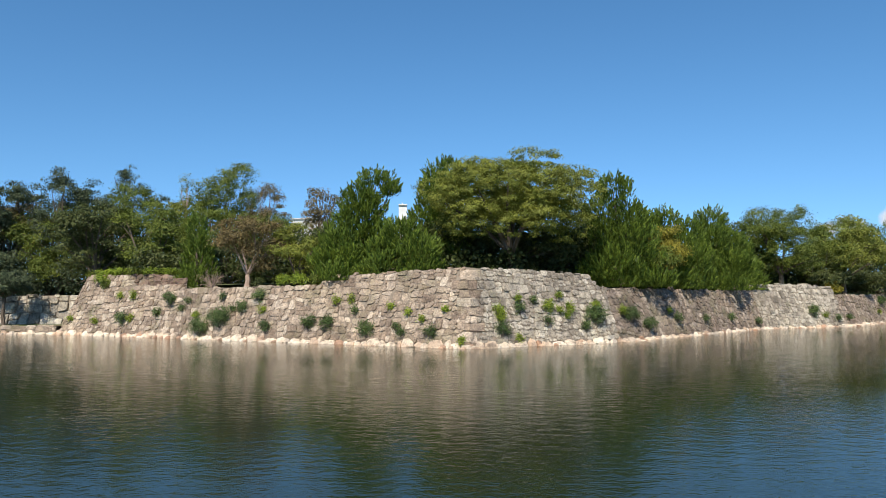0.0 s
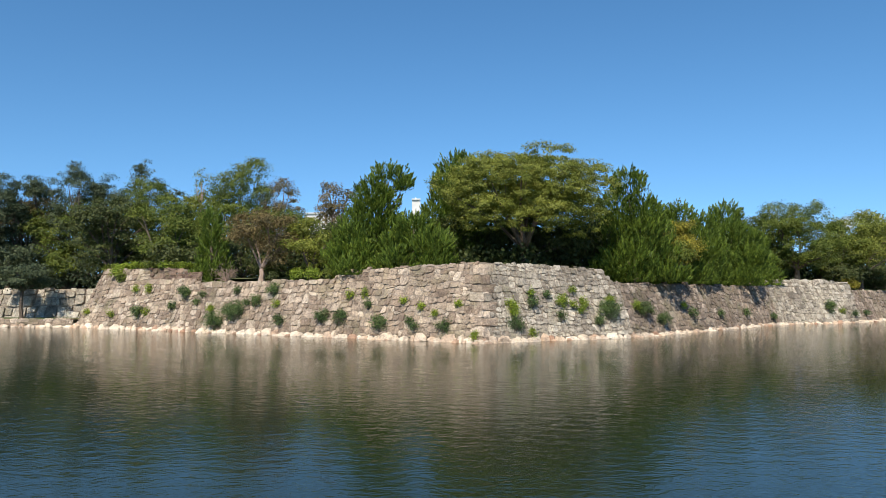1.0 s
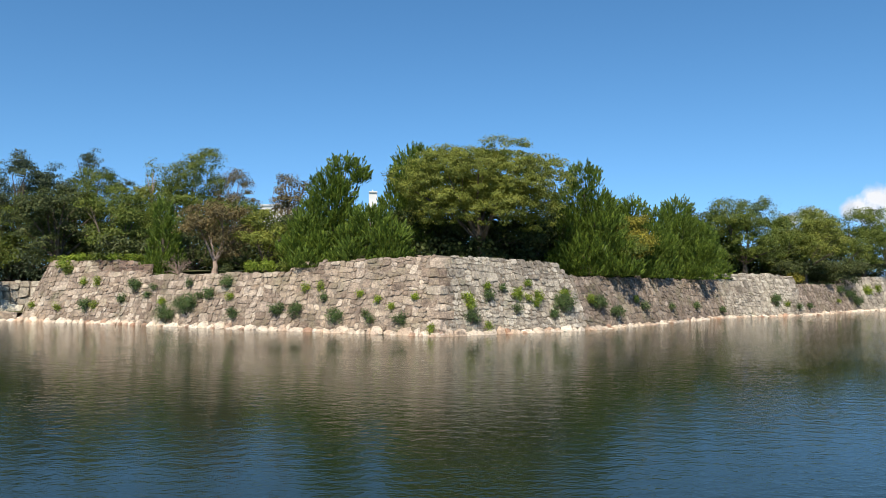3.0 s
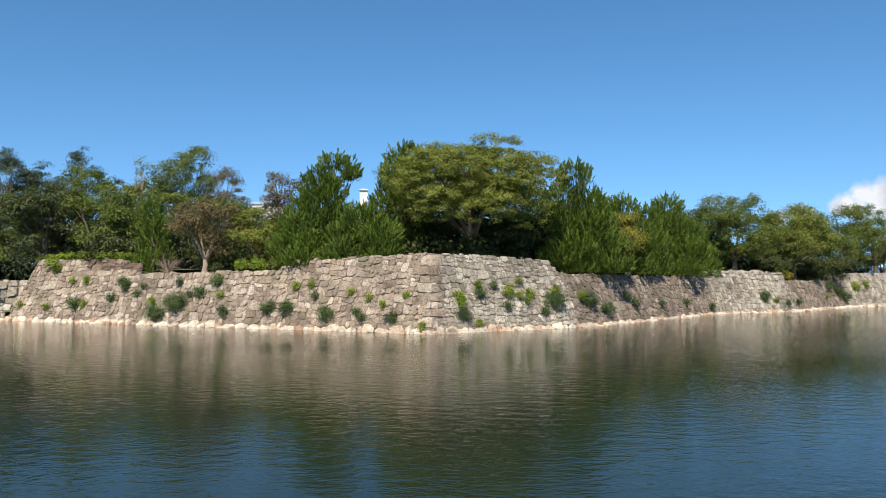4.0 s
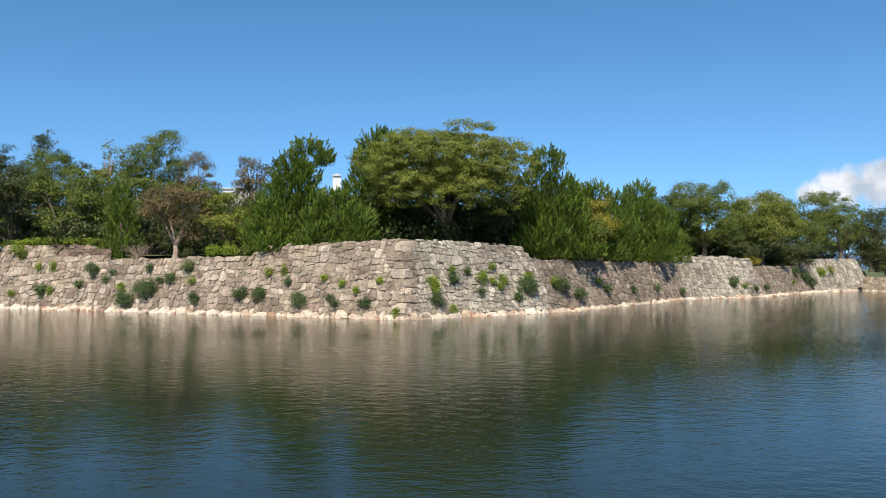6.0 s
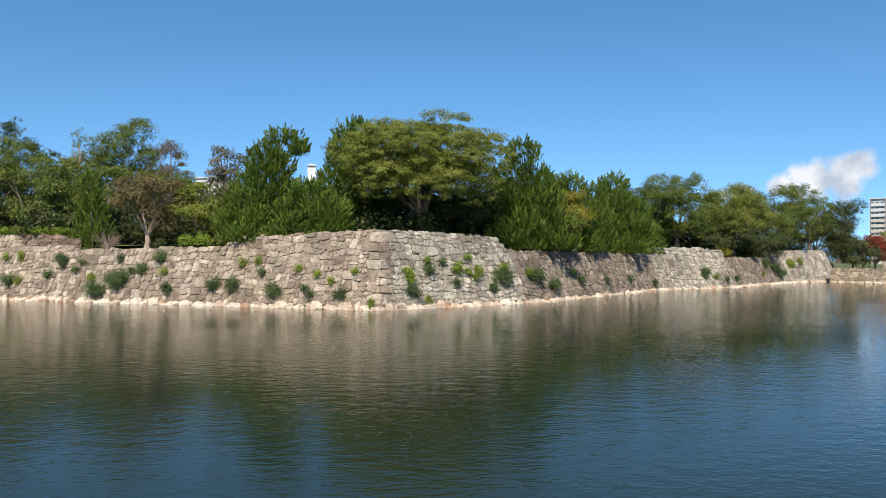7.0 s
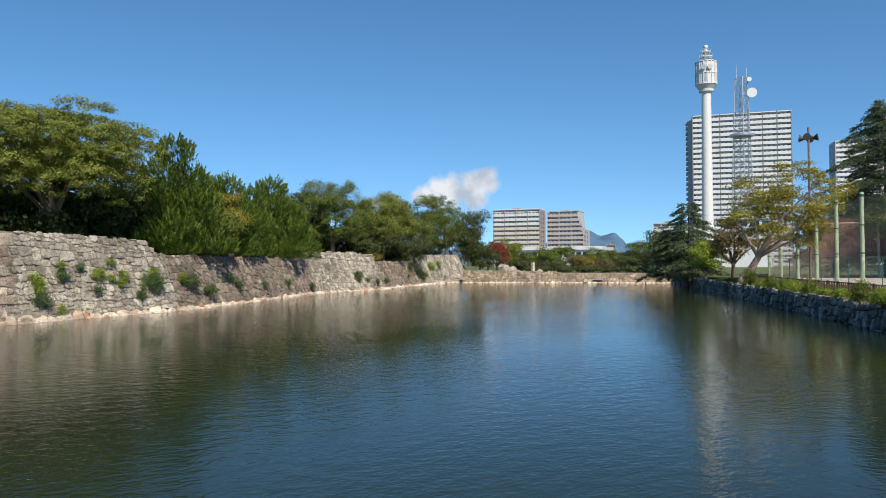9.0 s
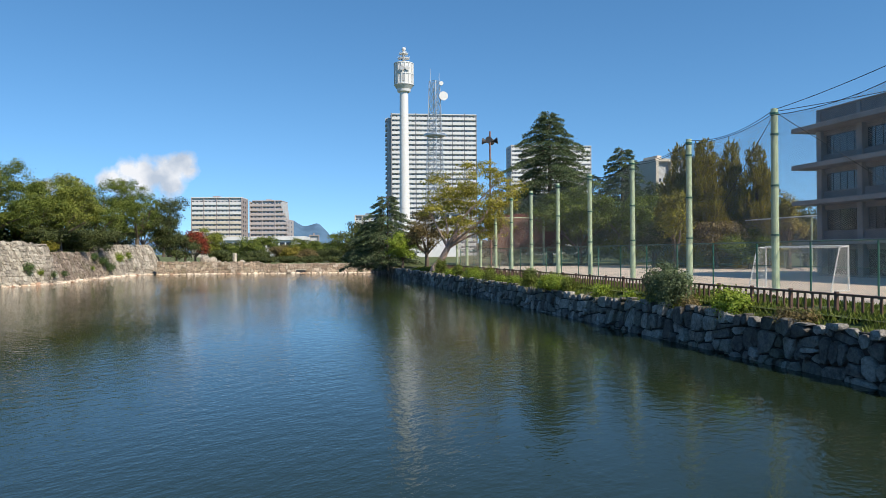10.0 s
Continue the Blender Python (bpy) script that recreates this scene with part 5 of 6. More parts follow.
def school():
    """Four storeys with projecting slabs; x runs from its far end towards the near end, y into the building."""
    b = empty("school_building", bank(51.8, 26.1, BANK), "grey concrete school building with projecting floor slabs", "building")
    r = Matrix((-E1, E2, Vector((0, 0, 1)))).transposed().to_4x4()
    L, D = 46.0, 14.0
    levels = [-0.6, 2.9, 6.1, 9.05, 12.1]
    bay = 4.3
    for k in range(4):
        z0, z1 = levels[k], levels[k + 1]
        bm = bmesh.new()
        box(bm, (0, 0.55, z0), (L, D, z1), r)
        storey = part("storey_wall", bm, M_CONC2, b)
        bm = bmesh.new()
        box(bm, (-1.1, -1.5, z1 - 0.36), (L, D + 0.5, z1 + 0.02), r, 0.02)
        part("floor_slab", bm, M_CONC, b)
        for i in range(int(L / bay)):
            x = i * bay
            bm = bmesh.new()
            box(bm, (x, 0.0, z0), (x + 0.55, 0.6, z1 - 0.36), r, 0.015)
            part("column", bm, M_CONC, storey)
            bm = bmesh.new()
            box(bm, (x + 0.55, 0.2, z0 + 0.02), (x + bay, 0.5, z0 + 0.75), r)
            part("spandrel", bm, M_CONC2, storey)
            # every second upper pane is pale glass, its colour standing in for light
            lit = k == 3 and i > 1
            if i == 2 and k < 3:
                bm = bmesh.new()
                box(bm, (x + 0.55, 0.25, z0 + 0.75), (x + bay, 0.56, z1 - 0.38), r)
                part("infill_panel", bm, M_CONC, storey)
                bm = bmesh.new()
                box(bm, (x + 1.9, 0.2, z0 + 1.3), (x + 2.8, 0.3, z0 + 2.3), r)
                part("window", bm, M_GLASS, storey)
                continue
            n = 5
            for j in range(n):
                xa = x + 0.6 + (bay - 0.6) * j / n
                bm = bmesh.new()
                box(bm, (xa + 0.03, 0.47, z0 + 0.78), (xa + (bay - 0.6) / n - 0.03, 0.52, z1 - 0.75 + (0.1 if lit else 0)), r)
                part("window", bm, M_PALEGLASS if lit and j % 2 else M_GLASS, storey)
            bm = bmesh.new()
            box(bm, (x + 0.55, 0.3, z1 - 0.77 + (0.1 if lit else 0)), (x + bay, 0.56, z1 - 0.37), r)
            part("lintel", bm, M_CONC2, storey)
    bm = bmesh.new()
    box(bm, (0.0, 0.1, 12.12), (L, D, 13.4), r, 0.02)
    parapet = part("parapet", bm, M_CONC2, b)
    for i in range(11):
        bm = bmesh.new()
        box(bm, (i * bay, 0.02, 12.12), (i * bay + 0.4, 0.3, 13.35), r)
        part("parapet_pier", bm, M_CONC, parapet)
    bm = bmesh.new()
    box(bm, (-0.06, 0.03, 13.4), (L, D, 13.52), r, 0.02)
    part("coping", bm, M_CONC, parapet)
    for x in (10.5, 12.0, 13.5):
        bm = bmesh.new()
        box(bm, (x, 1.2, 13.52), (x + 1.35, 3.5, 14.4), r, 0.04)
        part("roof_tank", bm, M_WHITE, b, "white rooftop unit")
    return b


school()

# ---- trees on the eastern side ----
T("cedar", 52.4, 121, 13.6, 14, 1.2, 700, "drooping cedar at the moat's far corner", bottom=0.02, density=1.0)
T("cedar", 50.9, 124, 9.5, 9, 1.2, 721, "low cedar boughs hanging over the water", bottom=0.02)
T("broad", 53.6, 112, 7.2, 4.2, BANK, 701, "bright green rounded shrub tree", leaf="vine", bottom=0.05, lumps=10)
T("broad", 55.5, 104, 10.6, 6.5, BANK, 702, "reddish brown tree on the bank", leaf="brown", bottom=0.2, lumps=12, density=0.7)
broadleaf("broadleaf_tree", bank(86.5, 1.0, BANK), 13.6, 12.5, "yellow", 703, "leaning tree with yellowing leaves on the bank", bottom=0.2, lumps=26, density=0.55, lean=(3.0, -3.0), bark=M_PALEBARK, flat=0.35, size=0.24)
T("cedar", 65.2, 121, 27.4, 25, BANK, 704, "tall dark cedar beyond the net", density=1.15)
T("cedar", 70.7, 118, 20.6, 15, BANK, 705, "dark cedar with drooping boughs")
T("cedar", 73.0, 124, 15.5, 9, BANK, 722, "shorter dark cedar beyond the net")
T("broad", 67.5, 110, 15.0, 13, BANK, 706, "broad dark green tree behind the ball net", leaf="green", bottom=0.05, lumps=18, size=0.3)
T("broad", 71.5, 108, 13.5, 10, BANK, 707, "dark green tree behind the ball net", leaf="green", bottom=0.05, lumps=16, size=0.3)
T("broad", 62.0, 118, 12.0, 12, BANK, 708, "dark green tree behind the ball net", leaf="green", bottom=0.05, lumps=16, size=0.3)
for i, (az, d, top, wide) in enumerate(((74.9, 98, 17.8, 6.0), (76.7, 96, 19.2, 6.4), (78.5, 97, 18.2, 5.2), (80.2, 95, 17.6, 5.8))):
    T("juniper", az, d, top, wide, BANK, 710 + i, "tall columnar tree with golden brown foliage", leaf="gold", upright=1.6, per=4.0)
T("broad", 77.5, 92, 7.3, 6.5, BANK, 716, "reddish brown low tree", leaf="brown", bottom=0.1, lumps=12)
T("broad", 74.6, 92, 12.0, 3.6, BANK, 717, "yellowing tree behind the net", leaf="yellow", bottom=0.1, lumps=10)
T("broad", 82.3, 88, 10.3, 3.4, BANK, 718, "yellow-brown tree beside the school", leaf="gold", bottom=0.1, lumps=10)
T("broad", 83.4, 96, 9.5, 7, BANK, 723, "dark green tree behind the school", leaf="dark", bottom=0.05, lumps=12)
T("broad", 81.5, 99, 8.5, 6, BANK, 724, "green tree beyond the sports ground", leaf="green", bottom=0.05, lumps=12)
T("broad", 85.0, 100, 8.0, 7, BANK, 725, "green tree beside the school", leaf="green", bottom=0.05, lumps=12)
T("broad", 79.7, 88, 6.5, 5, BANK, 719, "low green tree at the yard's edge", leaf="green", bottom=0.1, lumps=10)
T("broad", 73.0, 96, 7.5, 7, BANK, 720, "dark low tree at the yard's edge", leaf="dark", bottom=0.1, lumps=10)

# ---- the far bank ----
for i, (az, d, top, wide, leaf, base) in enumerate(((37.9, 168, 9.0, 4.2, "red", 2.2), (38.9, 174, 10.6, 5.6, "olive", 2.2), (40.2, 196, 6.6, 6, "dark", 2), (41.6, 190, 8.0, 9, "green", 2), (43.0, 215, 8.6, 9, "green", 2), (44.1, 198, 6.3, 5, "brown", 2), (44.9, 194, 5.6, 5, "gold", 2), (45.7, 206, 8.0, 8, "green", 2), (46.6, 205, 7.2, 6, "green", 2), (47.4, 214, 6.4, 7, "dark", 2), (48.8, 188, 9.4, 10, "green", 2), (49.9, 172, 10.6, 8, "dark", 2), (51.3, 165, 11.0, 9, "green", 2), (46.1, 190, 4.6, 5, "brown", 2), (42.4, 186, 4.6, 6, "dark", 2), (39.6, 170, 4.8, 5, "dark", 2), (47.9, 180, 5.0, 5, "dark", 2), (45.2, 230, 7.0, 10, "dark", 2), (41.0, 230, 7.4, 10, "dark", 2), (48.4, 236, 7.6, 12, "dark", 2), (36.6, 176, 9.0, 8, "green", 2.2))):
    T("broad", az, d, top, wide, base - 0.3, 740 + i, {"red": "red autumn tree beyond the moat", "brown": "browning tree beyond the moat", "gold": "golden tree beyond the moat"}.get(leaf, "green park tree beyond the moat"), leaf=leaf, bottom=0.12, lumps=12, size=0.34)
for i in range(7):
    az = 39.5 + 1.75 * i
    tagged(shrub("low_hedge", spot(az, 172 - i * 2, BANK), 6.0, 1.5, "dark", 780 + i, "low clipped hedge beyond the moat", 0.3, "hedge"), group="far bank hedges")


def rock(at, size, seed, label, material=M_PALE):
    rg = np.random.default_rng(seed)
    bm = bmesh.new()
    bmesh.ops.create_icosphere(bm, subdivisions=2, radius=0.5)
    for v in bm.verts:
        n = 1 + 0.35 * noise.noise(v.co * 2.3 + Vector((seed, 0, 0)))
        v.co = Vector((v.co.x * size[0] * n, v.co.y * size[1] * n, v.co.z * size[2] * n))
    ob = part("rock", bm, material)
    ob.location = at
    return tagged(ob, label, "rock", "rocks on the far bank")


for i, (az, d, w, h) in enumerate(((38.6, 156, 2.6, 2.2), (39.1, 156, 2.2, 1.8), (39.6, 153, 1.4, 0.9), (40.1, 153, 1.1, 0.8), (41.3, 152, 1.5, 1.1), (37.4, 155, 1.2, 0.8))):
    rock(spot(az, d, BANK + h * 0.35), (w, w * 0.8, h), 800 + i, "large pale boulder by the far bank")
pillar = empty("stone_pillar", spot(40.75, 155, BANK), "upright pale stone monument on a base", "monument")
bm = bmesh.new()
box(bm, (-0.7, -0.7, -0.1), (0.7, 0.7, 0.5), None, 0.05)
part("base", bm, M_PALE, pillar)
bm = bmesh.new()
box(bm, (-0.32, -0.32, 0.5), (0.32, 0.32, 2.3), None, 0.06)
part("shaft", bm, M_PALE, pillar)

# ---- small things on the castle side ----
twig = empty("twiggy_bush", f_left.at(20.2, 5.0, -1.2), "leafless pale twiggy bush on the wall top", "shrub")
rg = np.random.default_rng(901)
bm = bmesh.new()
for i in range(46):
    d = Vector((rg.normal() * 0.9, rg.normal() * 0.6, abs(rg.normal()) + 0.6)).normalized()
    L = rg.uniform(1.2, 2.6)
    e = d * L + Vector((0, 0, -0.12 * L * L))
    tube(bm, [(0, 0, -0.1), tuple(d * L * 0.5), tuple(e)], [0.03, 0.016, 0.005], 4)
    for _ in range(3):
        q = d * L * rg.uniform(0.4, 0.9)
        tube(bm, [tuple(q), tuple(q + Vector(rg.normal(size=3)) * 0.35)], [0.01, 0.004], 3)
part("twigs", bm, M_PALEBARK, twig)
for i, (f, u, w, leaf, label) in enumerate(((f_left, 31.5, 1.6, "vine", "yellow-green shrub on the wall top"), (f_left, 29.6, 1.5, "vine", "yellow-green shrub beside the pale trunk"), (f_left, 26.4, 1.1, "dark", "small dark shrub on the wall top"), (f_m2, 3.2, 2.2, "yellow", "golden shrub on the wall beyond the bastion"), (f_m2, 5.0, 1.8, "yellow", "golden shrub on the wall beyond the bastion"), (f_left, 33.5, 1.4, "green", "green shrub on the wall top"))):
    tagged(shrub("wall_top_shrub", f.at(u, 5.0 if f is f_left else 4.3, -0.9), w, w * 0.8, leaf, 910 + i, label, 0.18), group="shrubs on the wall tops")
drain = empty("drain_outlet", f_far.at(27.0, 0.3, -0.02), "dark square drain outlet in the far bank wall", "drain")
bm = bmesh.new()
r = Matrix((f_far.d, f_far.out, Vector((0, 0, 1)))).transposed().to_4x4()
# a solid black block paints the shade inside the outlet
box(bm, (-0.9, -0.1, -0.25), (0.9, 0.12, 0.3), r)
part("opening_dark", bm, M_CABLE, drain)
bm = bmesh.new()
box(bm, (-1.1, -0.1, 0.3), (1.1, 0.13, 0.5), r, 0.03)
part("lintel", bm, M_PALE, drain)
# white rail fence at the yard's far side
rail_fence = empty("rail_fence", bank(22, 36.4, BANK), "pale rail fence along the yard's far side", "fence")
r = Matrix((E1, E2, Vector((0, 0, 1)))).transposed().to_4x4()
for i in range(24):
    bm = bmesh.new()
    tube(bm, [r @ Vector((i * 2.5, 0, -0.1)), r @ Vector((i * 2.5, 0, 1.9))], [0.045, 0.045], 6)
    part("post", bm, M_STEEL, rail_fence)
    if i < 23:
        for z in (0.3, 1.85):
            bm = bmesh.new()
            tube(bm, [r @ Vector((i * 2.5, 0, z)), r @ Vector((i * 2.5 + 2.5, 0, z))], [0.03, 0.03], 5)
            part("rail", bm, M_STEEL, rail_fence)

# ---- the city ----
M_TILEW = plain("white facade tile", (0.6, 0.6, 0.6), 0.6, 0, 0.1, 0.15)
M_TILEG = plain("grey facade", (0.40, 0.41, 0.43), 0.7, 0, 0.15, 0.15)
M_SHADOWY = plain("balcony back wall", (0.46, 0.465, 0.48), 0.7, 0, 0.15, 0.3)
M_SLOT = plain("dark grey facade tile", (0.2, 0.205, 0.22), 0.7, 0, 0.15, 0.15)
M_BEIGE = plain("beige facade tile", (0.55, 0.49, 0.41), 0.7, 0, 0.12, 0.2)
M_MAUVE = plain("brown-grey facade tile", (0.30, 0.26, 0.255), 0.7, 0, 0.12, 0.2)
M_MAUVE2 = plain("lighter mauve facade tile", (0.42, 0.375, 0.37), 0.7, 0, 0.12, 0.2)
M_PANE = glass_mat("flat window glass", (0.05, 0.055, 0.065))
AXES = Vector((0, 0, 1))


def facing(a, b):
    """A pose with x from a to b along a facade and y back from it."""
    x = Vector((b.x - a.x, b.y - a.y, 0)).normalized()
    y = Vector((-x.y, x.x, 0))
    return Matrix((x, y, AXES)).transposed().to_4x4(), (b - a).xy.length


def apartment(name, a, b, high, deep, floor_h, bays, label, wall, band, fins, upper=None, upper_from=99, fin_every=1, cut=0, side_bays=0, wing=0, blank=False):
    """A block of flats: a body, and on its front a balcony for each bay and floor, windows behind, and upright fins."""
    r, L = facing(a, b)
    blk = empty(name, (a.x, a.y, BANK), label, "building")
    n = int(high / floor_h)
    bm = bmesh.new()
    box(bm, (0, 0.85, -0.5), (L, deep, high), r)
    if cut:
        for v in bm.verts:
            q = r.inverted() @ v.co
            if q.z > high - 1:
                q.x = max(cut * 0.4, min(q.x, L - cut))
                v.co = r @ q
    body = part("body", bm, M_TILEW if blank else M_SHADOWY, blk)
    w = L / bays
    win = None
    for k in range(0 if not blank else n, n):
        z = k * floor_h
        shrink = max(0, k - (n - 4)) * cut / 3 if cut else 0
        for i in range(bays):
            x0, x1 = i * w + 0.25, (i + 1) * w - 0.25
            if i == bays - 1:
                x1 -= shrink
            if x1 - x0 < 1:
                continue
            bm = bmesh.new()
            box(bm, (x0, -0.05, z + floor_h * 0.0), (x1, 0.15, z + floor_h * 0.57), r)
            box(bm, (x0, 0.1, z - 0.12), (x1, 0.9, z + 0.1), r)
            part("balcony", bm, (upper if k >= upper_from else band), blk)
            m = max(2, int((x1 - x0) / 2.2))
            for j in range(m):
                if win is None:
                    bm = bmesh.new()
                    box(bm, (0.3, 0.78, 0.15), (1.4, 0.84, floor_h * 0.8), r)
                    o = part("window", bm, M_PANE, body)
                    win = o.data
                else:
                    o = new("window", win)
                    o.parent = body
                o.location = r @ Vector((x0 + (x1 - x0) * j / m, 0, z))
    for i in range(0 if blank else bays + 1):
        x = min(max(i * w, 0.25), L - 0.25)
        tall = high + (0.9 if i % fin_every == 0 and fin_every > 1 else 0.15)
        if cut and i == bays:
            x, tall = L - 0.4, high - 4 * floor_h
        bm = bmesh.new()
        box(bm, (x - 0.28, -0.15, -0.5), (x + 0.28, 0.9, tall), r)
        part("fin", bm, fins if upper is None else (fins), blk)
    bm = bmesh.new()
    box(bm, (cut * 0.4 - 0.1, 0.0, high), (L - cut + 0.1, deep, high + 0.55), r)
    part("parapet", bm, upper or band, blk)
    bm = bmesh.new()
    box(bm, (L * 0.38, deep * 0.3, high + 0.5), (L * 0.52, deep * 0.7, high + 1.6), r)
    part("roof_house", bm, wall, blk)
    if wing:
        bm = bmesh.new()
        box(bm, (-wing, 3, -0.5), (0.02, deep + 2, high - 1.5), r)
        part("wing", bm, wall, blk)
        for k in range(n):
            bm = bmesh.new()
            box(bm, (-wing - 1.1, 4, k * floor_h), (-wing + 0.01, 12, k * floor_h + 1.25), r)
            part("wing_balcony", bm, wall, blk)
    # side wall with its own small windows and slabs
    for side, x in (("a", -0.03), ("b", L - cut * 0 + 0.03)):
        bm = bmesh.new()
        box(bm, (min(x, x + 0.02), 0.8, -0.5), (max(x, x + 0.02) + 0.02, deep, high if not (cut and side == "b") else high - 4 * floor_h), r)
        part("side_wall", bm, wall, blk)
        for k in range(0, n if not (cut and side == "b") else n - 4):
            for j in range(side_bays):
                y = 2.5 + (deep - 4) * j / max(1, side_bays)
                bm = bmesh.new()
                xs = (x - 0.05, x) if side == "a" else (x + 0.04, x + 0.09)
                box(bm, (xs[0], y, k * floor_h + 0.9), (xs[1], y + 1.6, k * floor_h + 2.3), r)
                part("window", bm, M_GLASS, blk)
    return blk


apartment("tower_block", spot(52.75, 443, 0), spot(59.5, 448, 0), 86.5, 17, 2.98, 7, "white high-rise block of flats with long balconies", M_TILEG, M_TILEW, M_SLOT, fin_every=2, side_bays=0, wing=2.2)
apartment("apartment_building", spot(62.2, 500, 0), spot(68.4, 515, 0), 75, 16, 3.0, 6, "white block of flats behind the cedar", M_TILEG, M_TILEW, M_TILEG, side_bays=2)
apartment("apartment_building", spot(37.63, 482, 0), spot(41.3, 474, 0), 37.2, 17, 3.0, 4, "beige block of flats with dark brown lower floors", M_MAUVE, M_BEIGE, M_MAUVE, upper=M_TILEW, upper_from=9, side_bays=2)
apartment("apartment_building", spot(41.85, 492, 0), spot(44.7, 486, 0), 36.4, 18, 3.0, 3, "mauve block of flats with a stepped upper corner", M_MAUVE2, M_MAUVE2, M_MAUVE2, cut=4, side_bays=2)
apartment("apartment_building", spot(49.85, 460, 0), spot(51.6, 455, 0), 25.5, 14, 3.0, 3, "pale block of flats beyond the trees", M_BEIGE, M_TILEW, M_BEIGE, side_bays=1)
apartment("apartment_building", spot(-11.9, 345, 0), spot(-9.4, 340, 0), 39, 14, 3.2, 3, "white building glimpsed between trees", M_TILEW, M_TILEW, M_TILEW, blank=True)
apartment("apartment_building", spot(-3.5, 345, 0), spot(-2.85, 345, 0), 46.5, 12, 3.2, 1, "white slender building glimpsed between trees", M_TILEW, M_TILEW, M_TILEW, blank=True)
apartment("apartment_building", spot(73.2, 142, 0), spot(75.5, 146, 0), 19, 12, 3.3, 2, "beige building behind the cedars", M_BEIGE, M_BEIGE, M_BEIGE)
apartment("apartment_building", spot(46.35, 400, 0), spot(47.1, 400, 0), 11.5, 10, 3.2, 1, "small brown building with a white roof", M_MAUVE, M_MAUVE, M_MAUVE)


def low_hall(a, b, high, deep, label, bays, stripes):
    r, L = facing(a, b)
    h = empty("low_building", (a.x, a.y, BANK), label, "building")
    bm = bmesh.new()
    box(bm, (0, 0.3, -0.5), (L, deep, high), r, 0.05)
    part("body", bm, M_TILEW, h)
    bm = bmesh.new()
    box(bm, (-0.5, -0.4, high - 1.4), (L + 0.5, deep, high), r, 0.06)
    part("roof_band", bm, M_TILEW, h)
    for i in range(bays):
        x0, x1 = L * (i + 0.12) / bays, L * (i + 0.88) / bays
        bm = bmesh.new()
        box(bm, (x0, 0.2, high - 4.2), (x1, 0.32, high - 2.2), r)
        part("window", bm, M_GLASS, h)
        bm = bmesh.new()
        box(bm, (x0 - 0.1, 0.1, high - 4.35), (x1 + 0.1, 0.34, high - 4.2), r)
        part("sill", bm, M_TILEW, h)
    for i in range(stripes):
        x = L * (0.86 + 0.13 * i / stripes)
        bm = bmesh.new()
        box(bm, (x, -0.1, 0), (x + 0.5, 0.35, high - 1.4), r)
        part("pier", bm, M_TILEG, h)
    return h


low_hall(spot(39.2, 290, 0), spot(46.0, 284, 0), 8.6, 14, "long low white hall beyond the park", 14, 6)
low_hall(spot(47.2, 420, 0), spot(49.5, 420, 0), 6.5, 12, "low white buildings on the skyline", 7, 0)
low_hall(spot(54.9, 330, 0), spot(58.2, 330, 0), 21.5, 14, "pale station building below the lattice mast", 4, 0)


